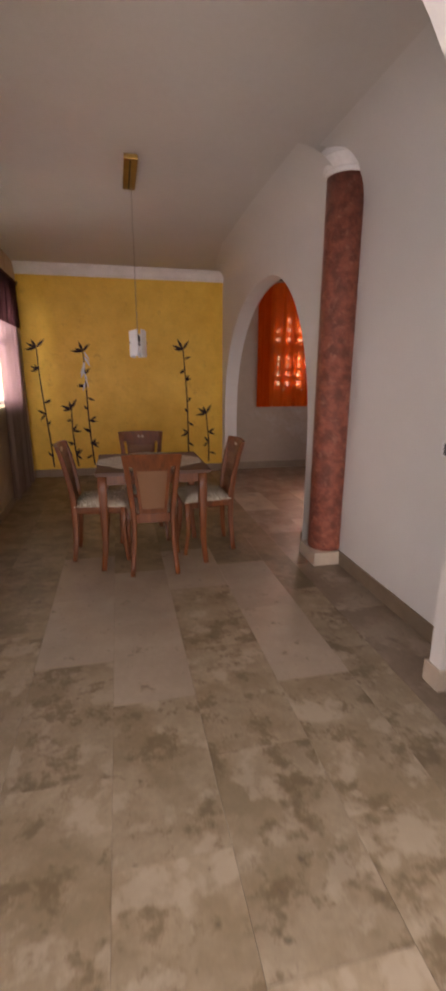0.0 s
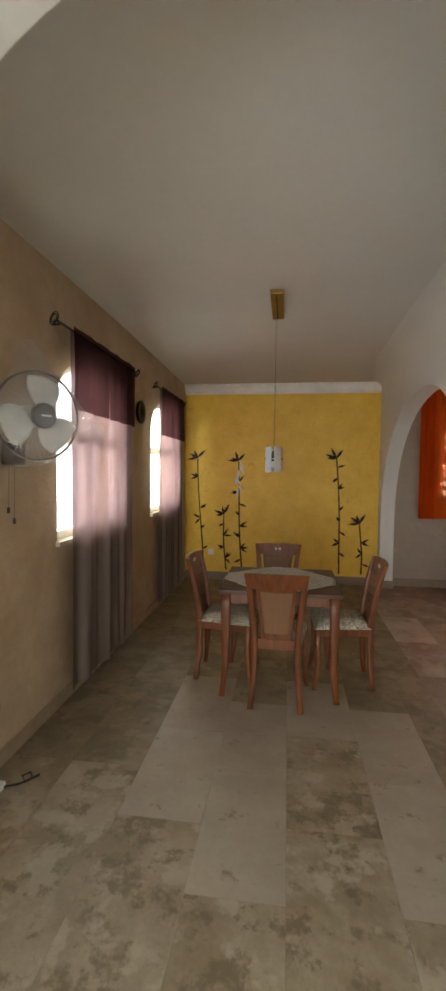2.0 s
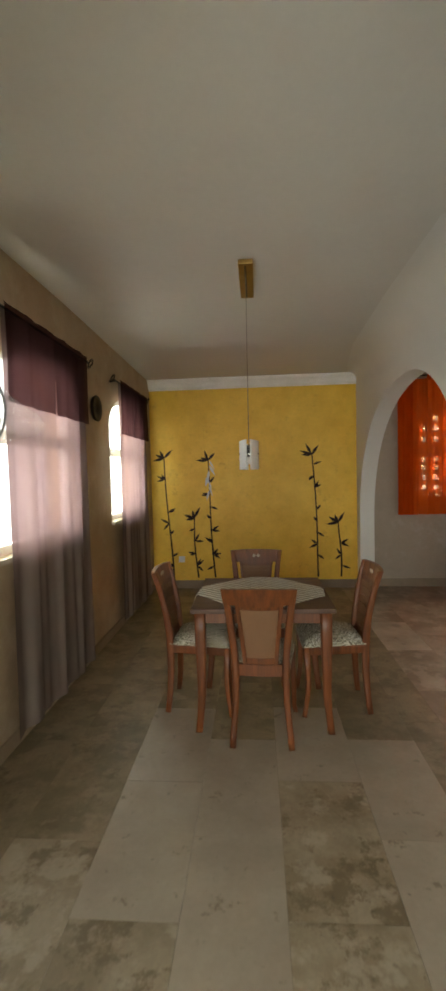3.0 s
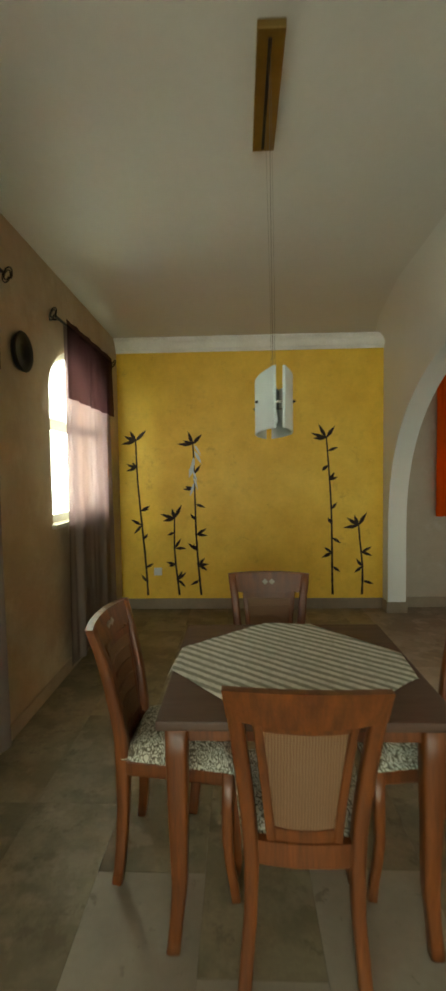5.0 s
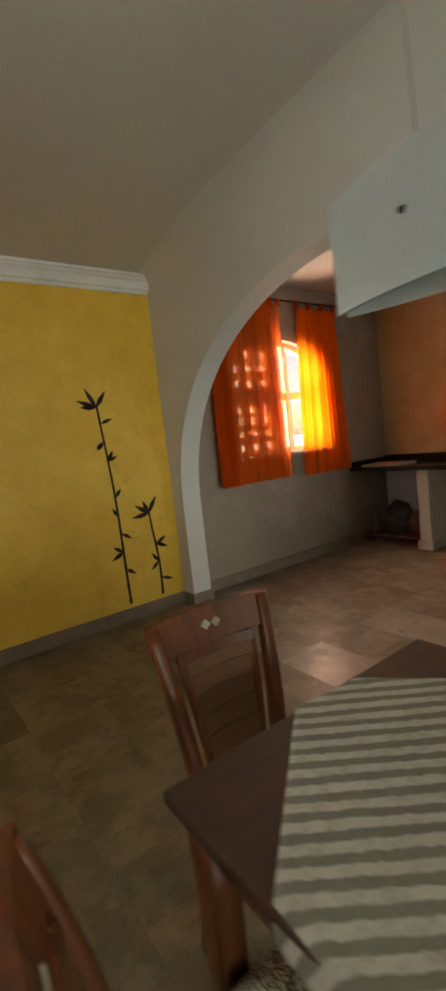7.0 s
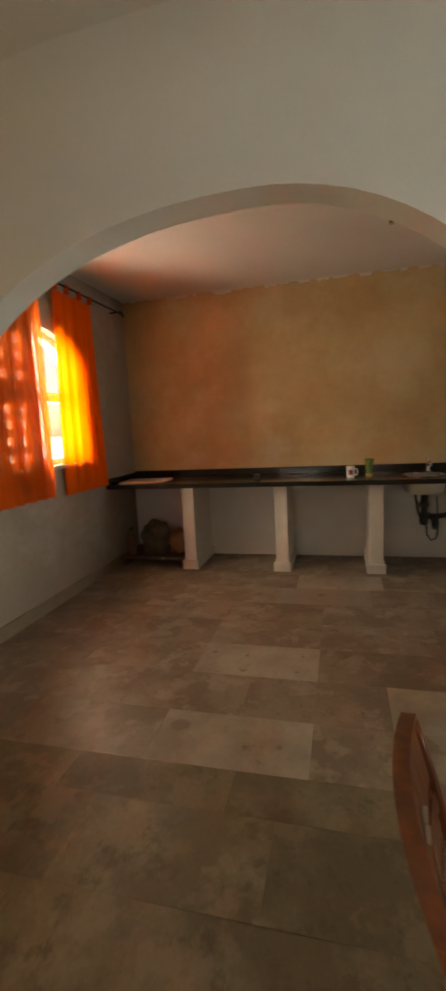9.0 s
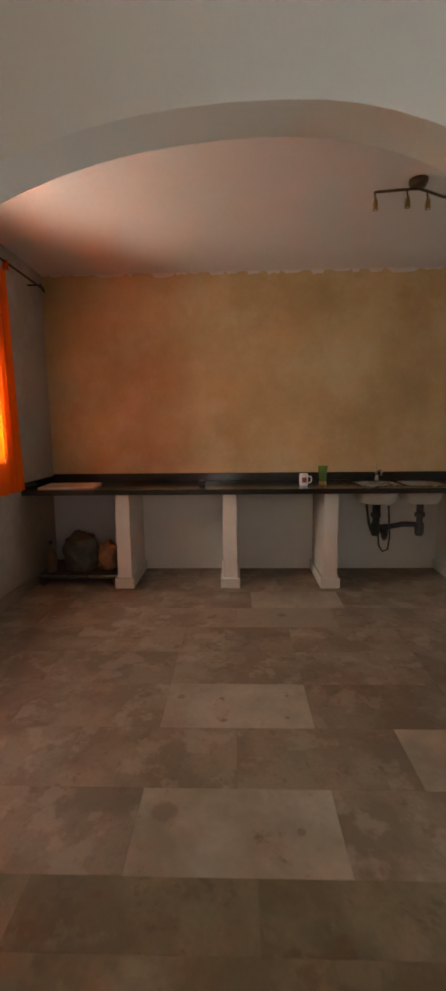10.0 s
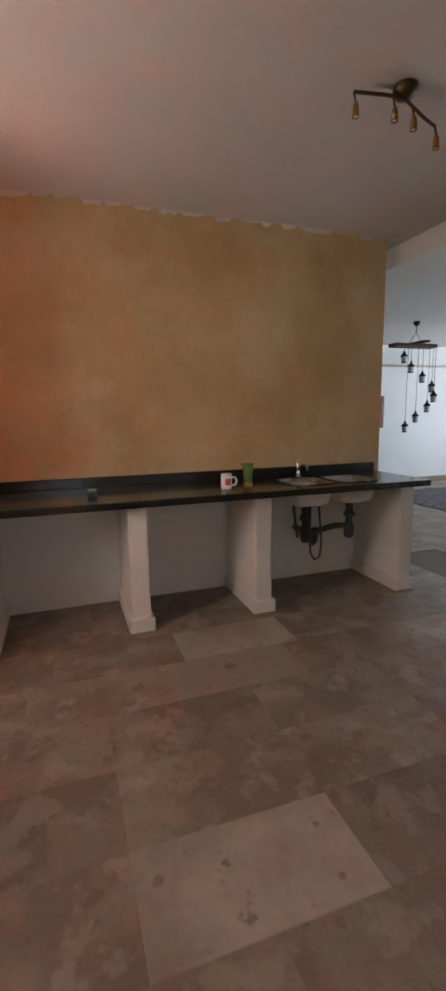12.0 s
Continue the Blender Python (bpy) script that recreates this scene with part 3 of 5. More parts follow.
_wear.inputs["From Min"].default_value, _wear.inputs["From Max"].default_value, _wear.inputs["To Max"].default_value = 0.45, 0.65, 0.55
_l(_mott.outputs[0], _wear.inputs["Value"])
_worn.data_type = "RGBA"
_worn.inputs[7].default_value = (0.29, 0.285, 0.225, 1)
_l(_wear.outputs[0], _worn.inputs[0])
_l(_m.outputs[2], _worn.inputs[6])
_l(_worn.outputs[2], _n["Principled BSDF"].inputs["Base Color"])
_n["Principled BSDF"].inputs["Roughness"].default_value = 0.9
_b.inputs["Strength"].default_value, _b.inputs["Distance"].default_value = 0.5, 0.004
_l(_g.outputs[0], _b.inputs["Height"])
_l(_b.outputs[0], _n["Principled BSDF"].inputs["Normal"])

SEAT_CLOTH = bpy.data.materials.new("leaf_print_seat_cloth")
SEAT_CLOTH.use_nodes = True
_n, _l = SEAT_CLOTH.node_tree.nodes, SEAT_CLOTH.node_tree.links.new
_c, _v, _w, _r, _m = (_n.new(k) for k in ("ShaderNodeTexCoord", "ShaderNodeTexNoise", "ShaderNodeTexVoronoi", "ShaderNodeMapRange", "ShaderNodeMix"))
_v.inputs["Scale"].default_value = 9
_l(_c.outputs["Object"], _v.inputs["Vector"])
_w.feature = "DISTANCE_TO_EDGE"
_w.inputs["Scale"].default_value = 22
_l(_v.outputs["Color"], _w.inputs["Vector"])
_r.inputs["From Min"].default_value, _r.inputs["From Max"].default_value = 0.06, 0.16
_l(_w.outputs["Distance"], _r.inputs["Value"])
_m.data_type = "RGBA"
_m.inputs[6].default_value, _m.inputs[7].default_value = (0.10, 0.08, 0.05, 1), (0.58, 0.54, 0.44, 1)
_l(_r.outputs[0], _m.inputs[0])
_l(_m.outputs[2], _n["Principled BSDF"].inputs["Base Color"])
_n["Principled BSDF"].inputs["Roughness"].default_value = 0.85

RATTAN = bpy.data.materials.new("woven_rattan")
RATTAN.use_nodes = True
_n, _l = RATTAN.node_tree.nodes, RATTAN.node_tree.links.new
_c, _v, _a, _d, _x, _m, _b = (_n.new(k) for k in ("ShaderNodeTexCoord", "ShaderNodeTexNoise", "ShaderNodeTexWave", "ShaderNodeTexWave", "ShaderNodeMath", "ShaderNodeMix", "ShaderNodeBump"))
_a.bands_direction, _d.bands_direction = "X", "Z"
for _q, _s in ((_a, 42), (_d, 46)):
    _q.inputs["Scale"].default_value, _q.inputs["Distortion"].default_value = _s, 3.0
    _l(_c.outputs["Object"], _q.inputs["Vector"])
_x.operation = "MULTIPLY"
_l(_a.outputs["Fac"], _x.inputs[0])
_l(_d.outputs["Fac"], _x.inputs[1])
_m.data_type = "RGBA"
_m.inputs[6].default_value, _m.inputs[7].default_value = (0.17, 0.08, 0.038, 1), (0.29, 0.15, 0.072, 1)
_l(_x.outputs[0], _m.inputs[0])
_l(_m.outputs[2], _n["Principled BSDF"].inputs["Base Color"])
_n["Principled BSDF"].inputs["Roughness"].default_value = 0.6
_b.inputs["Strength"].default_value, _b.inputs["Distance"].default_value = 0.5, 0.004
_l(_x.outputs[0], _b.inputs["Height"])
_l(_b.outputs[0], _n["Principled BSDF"].inputs["Normal"])


def back_y(z):
    """How far back the chair's back stands at height z."""
    t = max(0.0, (z - 0.45) / 0.49)
    return -0.185 - 0.03 * t - 0.07 * t * t


def back_x(z):
    t = max(0.0, (z - 0.45) / 0.49)
    return 0.135 + 0.042 * t + 0.009 * t * t


def dining_chair(m, label):
    chair = empty("dining_chair", label, "chair", "chairs round the table", m)
    for s in (-1, 1):
        zs = [0.0, 0.06, 0.14, 0.26, 0.40, 0.50, 0.60, 0.70, 0.78, 0.845, 0.886]
        pts = []
        for z in zs:
            low = max(0.0, 0.30 - z) / 0.30
            pts.append((s * (back_x(z) + 0.026 * low), back_y(z) - 0.022 * low * low, z))
        part("back_post", sweep(bmesh.new(), pts, [0.036] * 4 + [0.04] * 4 + [0.038, 0.036, 0.034], [0.036, 0.036, 0.038, 0.044, 0.05, 0.048, 0.044, 0.04, 0.036, 0.032, 0.026], (1, 0, 0), 12, 0.45), MAHOGANY, chair, smooth=True)
        pts = [(s * (0.19 - 0.006 * (z > 0.2) + 0.010 * (z < 0.05)), 0.185 + 0.02 * max(0, 0.16 - z) / 0.16 - 0.008 * math.sin(z * 7), z) for z in (0.0, 0.05, 0.12, 0.2, 0.3, 0.43)]
        part("front_leg", sweep(bmesh.new(), pts, [0.032, 0.03, 0.031, 0.034, 0.038, 0.044], [0.032, 0.03, 0.031, 0.034, 0.038, 0.044], (1, 0, 0), 12, 0.45), MAHOGANY, chair, smooth=True)
        part("side_apron", sweep(bmesh.new(), [(s * 0.146, -0.168, 0.4025), (s * 0.178, 0.166, 0.4025)], 0.022, 0.055, (1, 0, 0), 8, 0.4), MAHOGANY, chair)
    part("front_apron", box(-0.163, 0.163, 0.168, 0.19, 0.375, 0.43, 0.004), MAHOGANY, chair)
    part("rear_apron", box(-0.118, 0.118, -0.176, -0.156, 0.385, 0.43, 0.004), MAHOGANY, chair)
    # upholstered seat, crowned and rounded
    bm = bmesh.new()
    n = 14
    grid = []
    for i in range(n + 1):
        row = []
        for k in range(n + 1):
            u, v = 2 * i / n - 1, 2 * k / n - 1
            w = 0.158 + 0.05 * (v + 1) / 2
            x, y = u * w, 0.012 + v * 0.198
            edge = max(abs(u), abs(v))
            z = 0.435 + 0.052 * (1 - max(0, edge) ** 6) + 0.014 * (1 - u * u) * (1 - v * v)
            row.append(bm.verts.new((x, y, z)))
        grid.append(row)
    for i in range(n):
        for k in range(n):
            bm.faces.new((grid[i][k], grid[i + 1][k], grid[i + 1][k + 1], grid[i][k + 1]))
    rim = [e for e in bm.edges if e.is_boundary]
    made = bmesh.ops.extrude_edge_only(bm, edges=rim)["geom"]
    for v in made:
        if isinstance(v, bmesh.types.BMVert):
            v.co.z = 0.431
    bmesh.ops.holes_fill(bm, edges=[e for e in bm.edges if e.is_boundary])
    part("seat", bm, SEAT_CLOTH, chair, "cream seat pad with a dark leaf print", True)

    def bowed(z0, z1, x_in, deep, name, mat, bow=0.014, shift=0.0, label="", crown=0.0, n=12, sag=0.0):
        """A cross piece between the posts, bowed back in plan."""
        bm = bmesh.new()
        rings = []
        for i in range(n + 1):
            u = 2 * i / n - 1
            ring = []
            for z, f in ((z0, -1), (z1, -1), (z1, 1), (z0, 1)):
                z += crown * (1 - u * u) if z == z1 else sag * (1 - u * u)
                ring.append(bm.verts.new((u * (back_x(z) - x_in), back_y(z) - bow * (1 - u * u) + shift + f * deep / 2, z)))
            rings.append(ring)
        for a, b in zip(rings, rings[1:]):
            for k in range(4):
                bm.faces.new((a[k], a[(k + 1) % 4], b[(k + 1) % 4], b[k]))
        bm.faces.new(rings[0][::-1])
        bm.faces.new(rings[-1])
        sharp = [e for e in bm.edges if len(e.link_faces) == 2 and e.calc_face_angle() > 0.8]
        bmesh.ops.bevel(bm, geom=sharp, offset=0.004, segments=2, affect="EDGES")
        return part(name, bm, mat, chair, label)
    bowed(0.812, 0.892, -0.020, 0.026, "top_rail", MAHOGANY, 0.024, 0.0, "curved top rail with a carved motif", 0.006, 16, -0.016)
    bowed(0.398, 0.462, 0.006, 0.024, "lower_rail", MAHOGANY, 0.012)
    bowed(0.776, 0.804, 0.046, 0.016, "panel_frame", MAHOGANY, 0.018)
    bowed(0.463, 0.497, 0.046, 0.016, "panel_frame", MAHOGANY, 0.012)
    bowed(0.495, 0.779, 0.062, 0.008, "rattan_panel", RATTAN, 0.014, 0.0, "woven rattan back panel")
    for s in (-1, 1):
        pts = [(s * (back_x(z) - 0.052), back_y(z) - 0.006, z) for z in (0.458, 0.56, 0.66, 0.75, 0.808)]
        part("panel_frame", sweep(bmesh.new(), pts, 0.024, 0.018, (1, 0, 0), 8, 0.5), MAHOGANY, chair)
    for z in (0.575, 0.63, 0.685, 0.735):
        bowed(z, z + 0.006, 0.066, 0.013, "rattan_binding", RATTAN, 0.014)
    # carved lozenges on the front of the top rail
    for s in (-1, 1):
        c = Vector((s * 0.017, back_y(0.85) - 0.022 + 0.0135, 0.852))
        bm = lathe([(0.015, -0.003), (0.015, 0.003), (0.007, 0.003), (0.007, -0.003)], 4, c, Matrix.Rotation(radians(90), 4, "X"))
        part("carving", bm, SKIRT_WHITE, chair, "pale lozenge inlay")
    return chair


chair = dining_chair(pose(0.512, 3.845, 0, 0, 0, -2), "reddish wooden dining chair with a woven rattan back, pushed in")
left = copy_thing(chair, pose(0.13, 4.17, 0, 0, 0, -93))
right = copy_thing(chair, pose(0.965, 4.18, 0, 0, 0, 92))
far = copy_thing(chair, pose(0.478, 4.545, 0, 0, 0, 178))
tagged(left, "reddish wooden dining chair with a leaf-print seat beside the window")
tagged(right, "reddish wooden dining chair with a leaf-print seat facing the arch")
tagged(far, "reddish wooden dining chair with an inlaid top rail")

table = empty("dining_table", "dark brown square wooden dining table with tapered legs", "table", m=pose(0.522, 4.07, 0))
part("tabletop", box(-0.40, 0.40, -0.39, 0.385, 0.728, 0.755, 0.006), TABLE_TOP, table, "dark brown tabletop")
for s in (-1, 1):
    part("apron", box(-0.325, 0.325, 0.01 + s * 0.292 - 0.011, 0.01 + s * 0.292 + 0.011, 0.645, 0.727, 0.003), MAHOGANY, table)
    part("apron", box(s * 0.352 - 0.011, s * 0.352 + 0.011, -0.25, 0.27, 0.645, 0.727, 0.003), MAHOGANY, table)
    for q in (-1, 1):
        zs = (0.0, 0.05, 0.12, 0.22, 0.4, 0.6, 0.727)
        pts = [(s * (0.358 + 0.024 * max(0, 0.2 - z) / 0.2), 0.01 + q * (0.292 - 0.012 * max(0, 0.3 - z) / 0.3), z) for z in zs]
        part("leg", sweep(bmesh.new(), pts, [0.042, 0.04, 0.041, 0.046, 0.055, 0.064, 0.066], [0.042, 0.04, 0.041, 0.046, 0.055, 0.064, 0.066], (1, 0, 0), 12, 0.35), MAHOGANY, table, smooth=True)

# striped cloth laid cornerwise, its cut corners hanging just over the edges
bm = bmesh.new()
n = 44
half = 0.408
grid = {}
for i in range(n + 1):
    for k in range(n + 1):
        x, y = (2 * i / n - 1) * half, (2 * k / n - 1) * half
        if abs(x) + abs(y) > 0.487:
            continue
        z = 0.0035 + 0.0012 * noise.noise(Vector((x * 9, y * 9, 1.0))) + 0.0008 * math.sin(40 * (x + y))
        ox, oy = max(0, abs(x) - 0.388), max(0, abs(y) - 0.398)
        z -= ox * 1.6 + oy * 1.6
        grid[i, k] = bm.verts.new((x, y, z))
for i in range(n):
    for k in range(n):
        q = [grid.get(c) for c in ((i, k), (i + 1, k), (i + 1, k + 1), (i, k + 1))]
        q = [v for v in q if v]
        if len(q) >= 3:
            bm.faces.new(q)
geom = bmesh.ops.extrude_face_region(bm, geom=bm.faces[:])["geom"]
for v in geom:
    if isinstance(v, bmesh.types.BMVert):
        v.co.z += 0.0025
runner = tagged(part("tablecloth", bm, STRIPE, smooth=True), "cream and grey-green striped cloth laid cornerwise on the table", "tablecloth")
runner.matrix_basis = pose(0.515, 4.058, 0.7555, 0, 0, -4)

# pendant lamp: two bowed frosted plates under a long brass ceiling plate
FROST = bpy.data.materials.new("frosted_glass")
FROST.use_nodes = True
_b = FROST.node_tree.nodes["Principled BSDF"]
_b.inputs["Base Color"].default_value = (0.56, 0.63, 0.63, 1)
_b.inputs["Roughness"].default_value = 0.5
_b.inputs["Transmission Weight"].default_value = 0.2
_t = FROST.node_tree.nodes.new("ShaderNodeTexNoise")
_t.inputs["Scale"].default_value = 120
_p = FROST.node_tree.nodes.new("ShaderNodeBump")
_p.inputs["Strength"].default_value, _p.inputs["Distance"].default_value = 0.15, 0.002
FROST.node_tree.links.new(_t.outputs[0], _p.inputs["Height"])
FROST.node_tree.links.new(_p.outputs[0], _b.inputs["Normal"])
pendant = empty("pendant_lamp", "pendant lamp with two bowed frosted glass plates on thin wires", "lamp", m=pose(0.462, 4.02, 0))
part("ceiling_plate", box(-0.042, 0.048, -0.03, 0.52, H - 0.030, H - 0.001, 0.004), BRASS, pendant, "long brass ceiling plate")
part("plate_rib", box(-0.006, 0.006, 0.0, 0.50, H - 0.036, H - 0.031, 0.002), IRON, pendant)
for s in (-1, 1):
    bm = bmesh.new()
    outer, inner = [], []
    for i in range(25):
        u = 2 * i / 24 - 1
        for dest, off in ((outer, 0.003), (inner, -0.003)):
            dest.append((s * (0.012 + 0.044 * (1 - u * u) + off), u * 0.232))
    ring = outer + inner[::-1]
    lo = [bm.verts.new((x, y, 1.524)) for x, y in ring]
    hi = [bm.verts.new((x, y, 1.692)) for x, y in ring]
    bm.faces.new(lo)
    bm.faces.new(hi[::-1])
    for i in range(len(ring)):
        j = (i + 1) % len(ring)
        bm.faces.new((lo[i], hi[i], hi[j], lo[j]))
    glass = part("glass_plate", bm, FROST, pendant, "bowed frosted glass plate")
    for y in (-0.085, 0.085):
        x = s * (0.012 + 0.044 * (1 - (y / 0.232) ** 2) + 0.003)
        part("bolt", lathe([(0.005, 0), (0.005, 0.003), (0.002, 0.008), (0.0, 0.009)], 12, (x, y, 1.615), Matrix.Rotation(radians(90 * s), 4, "Y")), IRON, glass)
part("crossbar", box(-0.05, 0.05, -0.09, -0.08, 1.612, 1.618), STEEL, pendant)
part("crossbar", box(-0.05, 0.05, 0.08, 0.09, 1.612, 1.618), STEEL, pendant)
part("socket", lathe([(0.016, 1.60), (0.018, 1.61), (0.018, 1.66), (0.008, 1.675), (0.0, 1.676)], 20), DARK, pendant)
part("bulb", lathe([(0.0, 1.555), (0.012, 1.556), (0.018, 1.566), (0.018, 1.575), (0.013, 1.60)], 20), WHITE_PLASTIC, pendant, smooth=True)
part("wire", rod([(0, 0.08, H - 0.031), (0, 0.02, 1.9), (0, 0.0, 1.676)], 0.0011, 6), STEEL, pendant)
part("wire", rod([(0, 0.30, H - 0.031), (0, 0.10, 1.95), (0.0, 0.085, 1.618)], 0.0006, 5), STEEL, pendant)
part("wire", rod([(0, 0.0, H - 0.031), (0, -0.08, 1.95), (0.0, -0.085, 1.618)], 0.0006, 5), STEEL, pendant)


# bamboo decals on the yellow wall
def leaf(bm, x, z, angle, length, width, y0):
    ux, uz = math.cos(angle), math.sin(angle)
    shape = [(0, 0.0), (0.2, 0.34), (0.45, 0.5), (0.75, 0.28), (1.0, 0.0), (0.75, -0.22), (0.45, -0.42), (0.2, -0.3)]
    prism(bm, [(x + ux * a * length - uz * b * width, z + uz * a * length + ux * b * width) for a, b in shape], y0 - 0.0022, y0, "y")


def bamboo(x0, z0, x1, z1, seed, label, film=False):
    rng = random.Random(seed)
    plant = empty("bamboo_decal", label, "wall decal", "bamboo decals")
    bm = bmesh.new()
    steps = max(4, int((z1 - z0) / 0.145))
    y0 = NORTH - 0.0005

    def on(t):
        return x0 + (x1 - x0) * t + 0.012 * math.sin(t * 5 + seed), z0 + (z1 - z0) * t
    for i in range(steps):
        (a, b), (c, d) = on(i / steps), on((i + 1) / steps)
        w = 0.0115 - 0.004 * i / steps
        prism(bm, [(a - w, b + 0.004), (a + w, b + 0.004), (c + w * 0.8, d - 0.004), (c - w * 0.8, d - 0.004)], y0 - 0.003, y0, "y")
        prism(bm, [(c - w * 1.15, d - 0.004), (c + w * 1.15, d - 0.004), (c + w * 1.15, d + 0.004), (c - w * 1.15, d + 0.004)], y0 - 0.0036, y0, "y")
    part("stem", bm, BAMBOO, plant)
    bm = bmesh.new()
    x, z = on(1.0)
    for a in (52, 112, 155, 188):
        leaf(bm, x, z - 0.02, radians(a + rng.uniform(-10, 10)), rng.uniform(0.10, 0.17), 0.042, y0)
    for i in range(1, steps):
        if rng.random() < 0.78:
            x, z = on(i / steps)
            s = 1 if (i + seed) % 2 else -1
            for k in range(rng.choice((1, 2, 3))):
                a = rng.uniform(-50, 65)
                leaf(bm, x + s * 0.005, z, radians(a if s > 0 else 180 - a), rng.uniform(0.07, 0.125), 0.034, y0)
    part("leaves", bm, BAMBOO, plant)
    # peeling film strips; their pale colour also paints in the whitish glare
    if film:
        x, z = on(0.93)
        bm = bmesh.new()
        for k in range(7):
            zz = z + 0.09 - k * 0.065
            leaf(bm, x + rng.uniform(-0.012, 0.012), zz, radians(rng.uniform(-110, -60)), rng.uniform(0.10, 0.16), rng.uniform(0.02, 0.05), y0 - 0.004)
        part("loose_film", bm, PEEL, plant, "film peeling off the top, whitish glare in its pale colour")


bamboo(-0.62, 0.135, -0.70, 1.74, 1, "tall dark bamboo decal on the yellow wall")
bamboo(-0.295, 0.135, -0.33, 0.95, 2, "short dark bamboo decal on the yellow wall")
bamboo(-0.062, 0.135, -0.135, 1.70, 3, "tall dark bamboo decal with pale film peeling at its top", True)
bamboo(1.288, 0.135, 1.222, 1.74, 5, "tall dark bamboo decal on the yellow wall")
bamboo(1.573, 0.135, 1.548, 0.86, 6, "short dark bamboo decal on the yellow wall")


def wall_socket(name, m, label):
    s = empty(name, label, "socket", m=m)
    part("cover", box(-0.04, 0.04, -0.009, -0.0005, -0.04, 0.04, 0.003), WHITE_PLASTIC, s)
    part("insert", lathe([(0.021, 0), (0.021, 0.003), (0.018, 0.003), (0.018, 0.001)], 20, (0, -0.009, 0), Matrix.Rotation(radians(90), 4, "X")), PVC, s)
    return s


wall_socket("wall_socket", pose(-0.502, NORTH, 0.385), "white socket low on the yellow wall")
switch = empty("light_switch", "white light switch on the plain white wall", "switch", m=pose(1.90, 2.50, 1.05, 0, 0, 90))
part("cover", box(-0.042, 0.042, -0.0, 0.01, -0.042, 0.042, 0.003), WHITE_PLASTIC, switch)
part("rocker", box(-0.018, 0.018, 0.01, 0.014, -0.03, 0.03, 0.003), GREY_PLASTIC, switch)


# ---- curtains ----
def sheet(bm, u0, u1, z0, z1, v, axis, folds, depth, seed, top_depth=0.5, nu=90, nz=26, hem=0.0, drift=0.0):
    """A hanging cloth with folds that open downwards; hem: how far its lower edge curves up towards u0."""
    rng = random.Random(seed)
    ph = [rng.uniform(0, 6.28) for _ in range(4)]
    rows = []
    for k in range(nz + 1):
        t = k / nz
        row = []
        for i in range(nu + 1):
            s = i / nu
            zz = z1 + (z0 + hem * (1 - s) ** 2 - z1) * t
            w = depth * (top_depth + (1 - top_depth) * min(1.0, t * 1.6))
            off = w * (math.sin(2 * math.pi * folds * s + ph[0] + 0.5 * math.sin(3 * t + ph[1])) + 0.45 * math.sin(2 * math.pi * folds * 1.73 * s + ph[2] + t) + 0.2 * math.sin(2 * math.pi * folds * 3.1 * s + ph[3]))
            u = u0 + (u1 - u0) * s + drift * t * (s - 0.5) + 0.25 * w * math.cos(2 * math.pi * folds * s + ph[1])
            p = (v + off, u, zz) if axis == "x" else (u, v + off, zz)
            row.append(bm.verts.new(p))
        rows.append(row)
    for a, b in zip(rows, rows[1:]):
        for i in range(nu):
            bm.faces.new((a[i], a[i + 1], b[i + 1], b[i]))
    return bm


def scroll(bm, centre, axis, r):
    """A small wrought loop as a rod's end."""
    pts = []
    for i in range(26):
        a = i / 25 * 4 * math.pi
        q = r * (1 - 0.6 * i / 25)
        c, s = q * math.cos(a), q * math.sin(a)
        pts.append((centre[0] + s * 0.5, centre[1] + c, centre[2] + s) if axis == "x" else (centre[0] + c, centre[1] + s * 0.5, centre[2] + s))
    return sweep(bm, pts, 0.008, 0.008, (1, 0.3, 0.1), 6, 1.0)


def curtain_rod(u0, u1, z, v, wall_v, axis, label):
    r = empty("curtain_rod", label, "curtain rod", "curtain rods")
    def at(u, w):
        return (w, u, z) if axis == "x" else (u, w, z)
    part("pole", rod([at(u0, v), at(u1, v)], 0.009, 10), IRON, r)
    for u, s in ((u0, -1), (u1, 1)):
        part("finial", scroll(bmesh.new(), at(u + s * 0.045, v), axis, 0.042), IRON, r, "wrought scroll end")
        part("bracket", rod([at(u - s * 0.06, wall_v), at(u - s * 0.06, v)], 0.007, 8), IRON, r)
    return r


for (u0, u1, u2, u3), seed in (((3.38, 4.83, 3.53, 4.73), 11), ((5.50, 6.81, 5.61, 6.72), 12)):
    curtain_rod(u0, u1, 2.41, -0.815, WEST, "x", "dark wrought-iron curtain rod with scroll ends")
    c = empty("curtain", "floor-length mauve sheer curtain with a dark plum valance", "curtain", "mauve curtains")
    part("panel", sheet(bmesh.new(), u2 + 0.01, u3 - 0.01, 0.05, 2.41, -0.815, "x", 3.6, 0.017, seed, hem=0.02), MAUVE, c, "mauve sheer panel", True)
    part("valance", sheet(bmesh.new(), u2, u3, 1.91, 2.43, -0.788, "x", 4.5, 0.010, seed + 5, hem=0.0, nz=10), PLUM, c, "dark plum valance", True)

curtain_rod(2.36, 4.62, 2.66, 7.16, 7.25, "y", "thin dark curtain rod above the kitchen window")
c = empty("curtain", "pair of short bright orange curtains lit from behind", "curtain")
part("panel", sheet(bmesh.new(), 2.42, 3.19, 0.93, 2.62, 7.16, "y", 6, 0.022, 21), ORANGE, c, "orange curtain panel", True)
part("panel", sheet(bmesh.new(), 3.46, 4.06, 0.90, 2.62, 7.21, "y", 5, 0.018, 23, drift=0.13), ORANGE_PLAIN, c, "orange curtain panel", True)
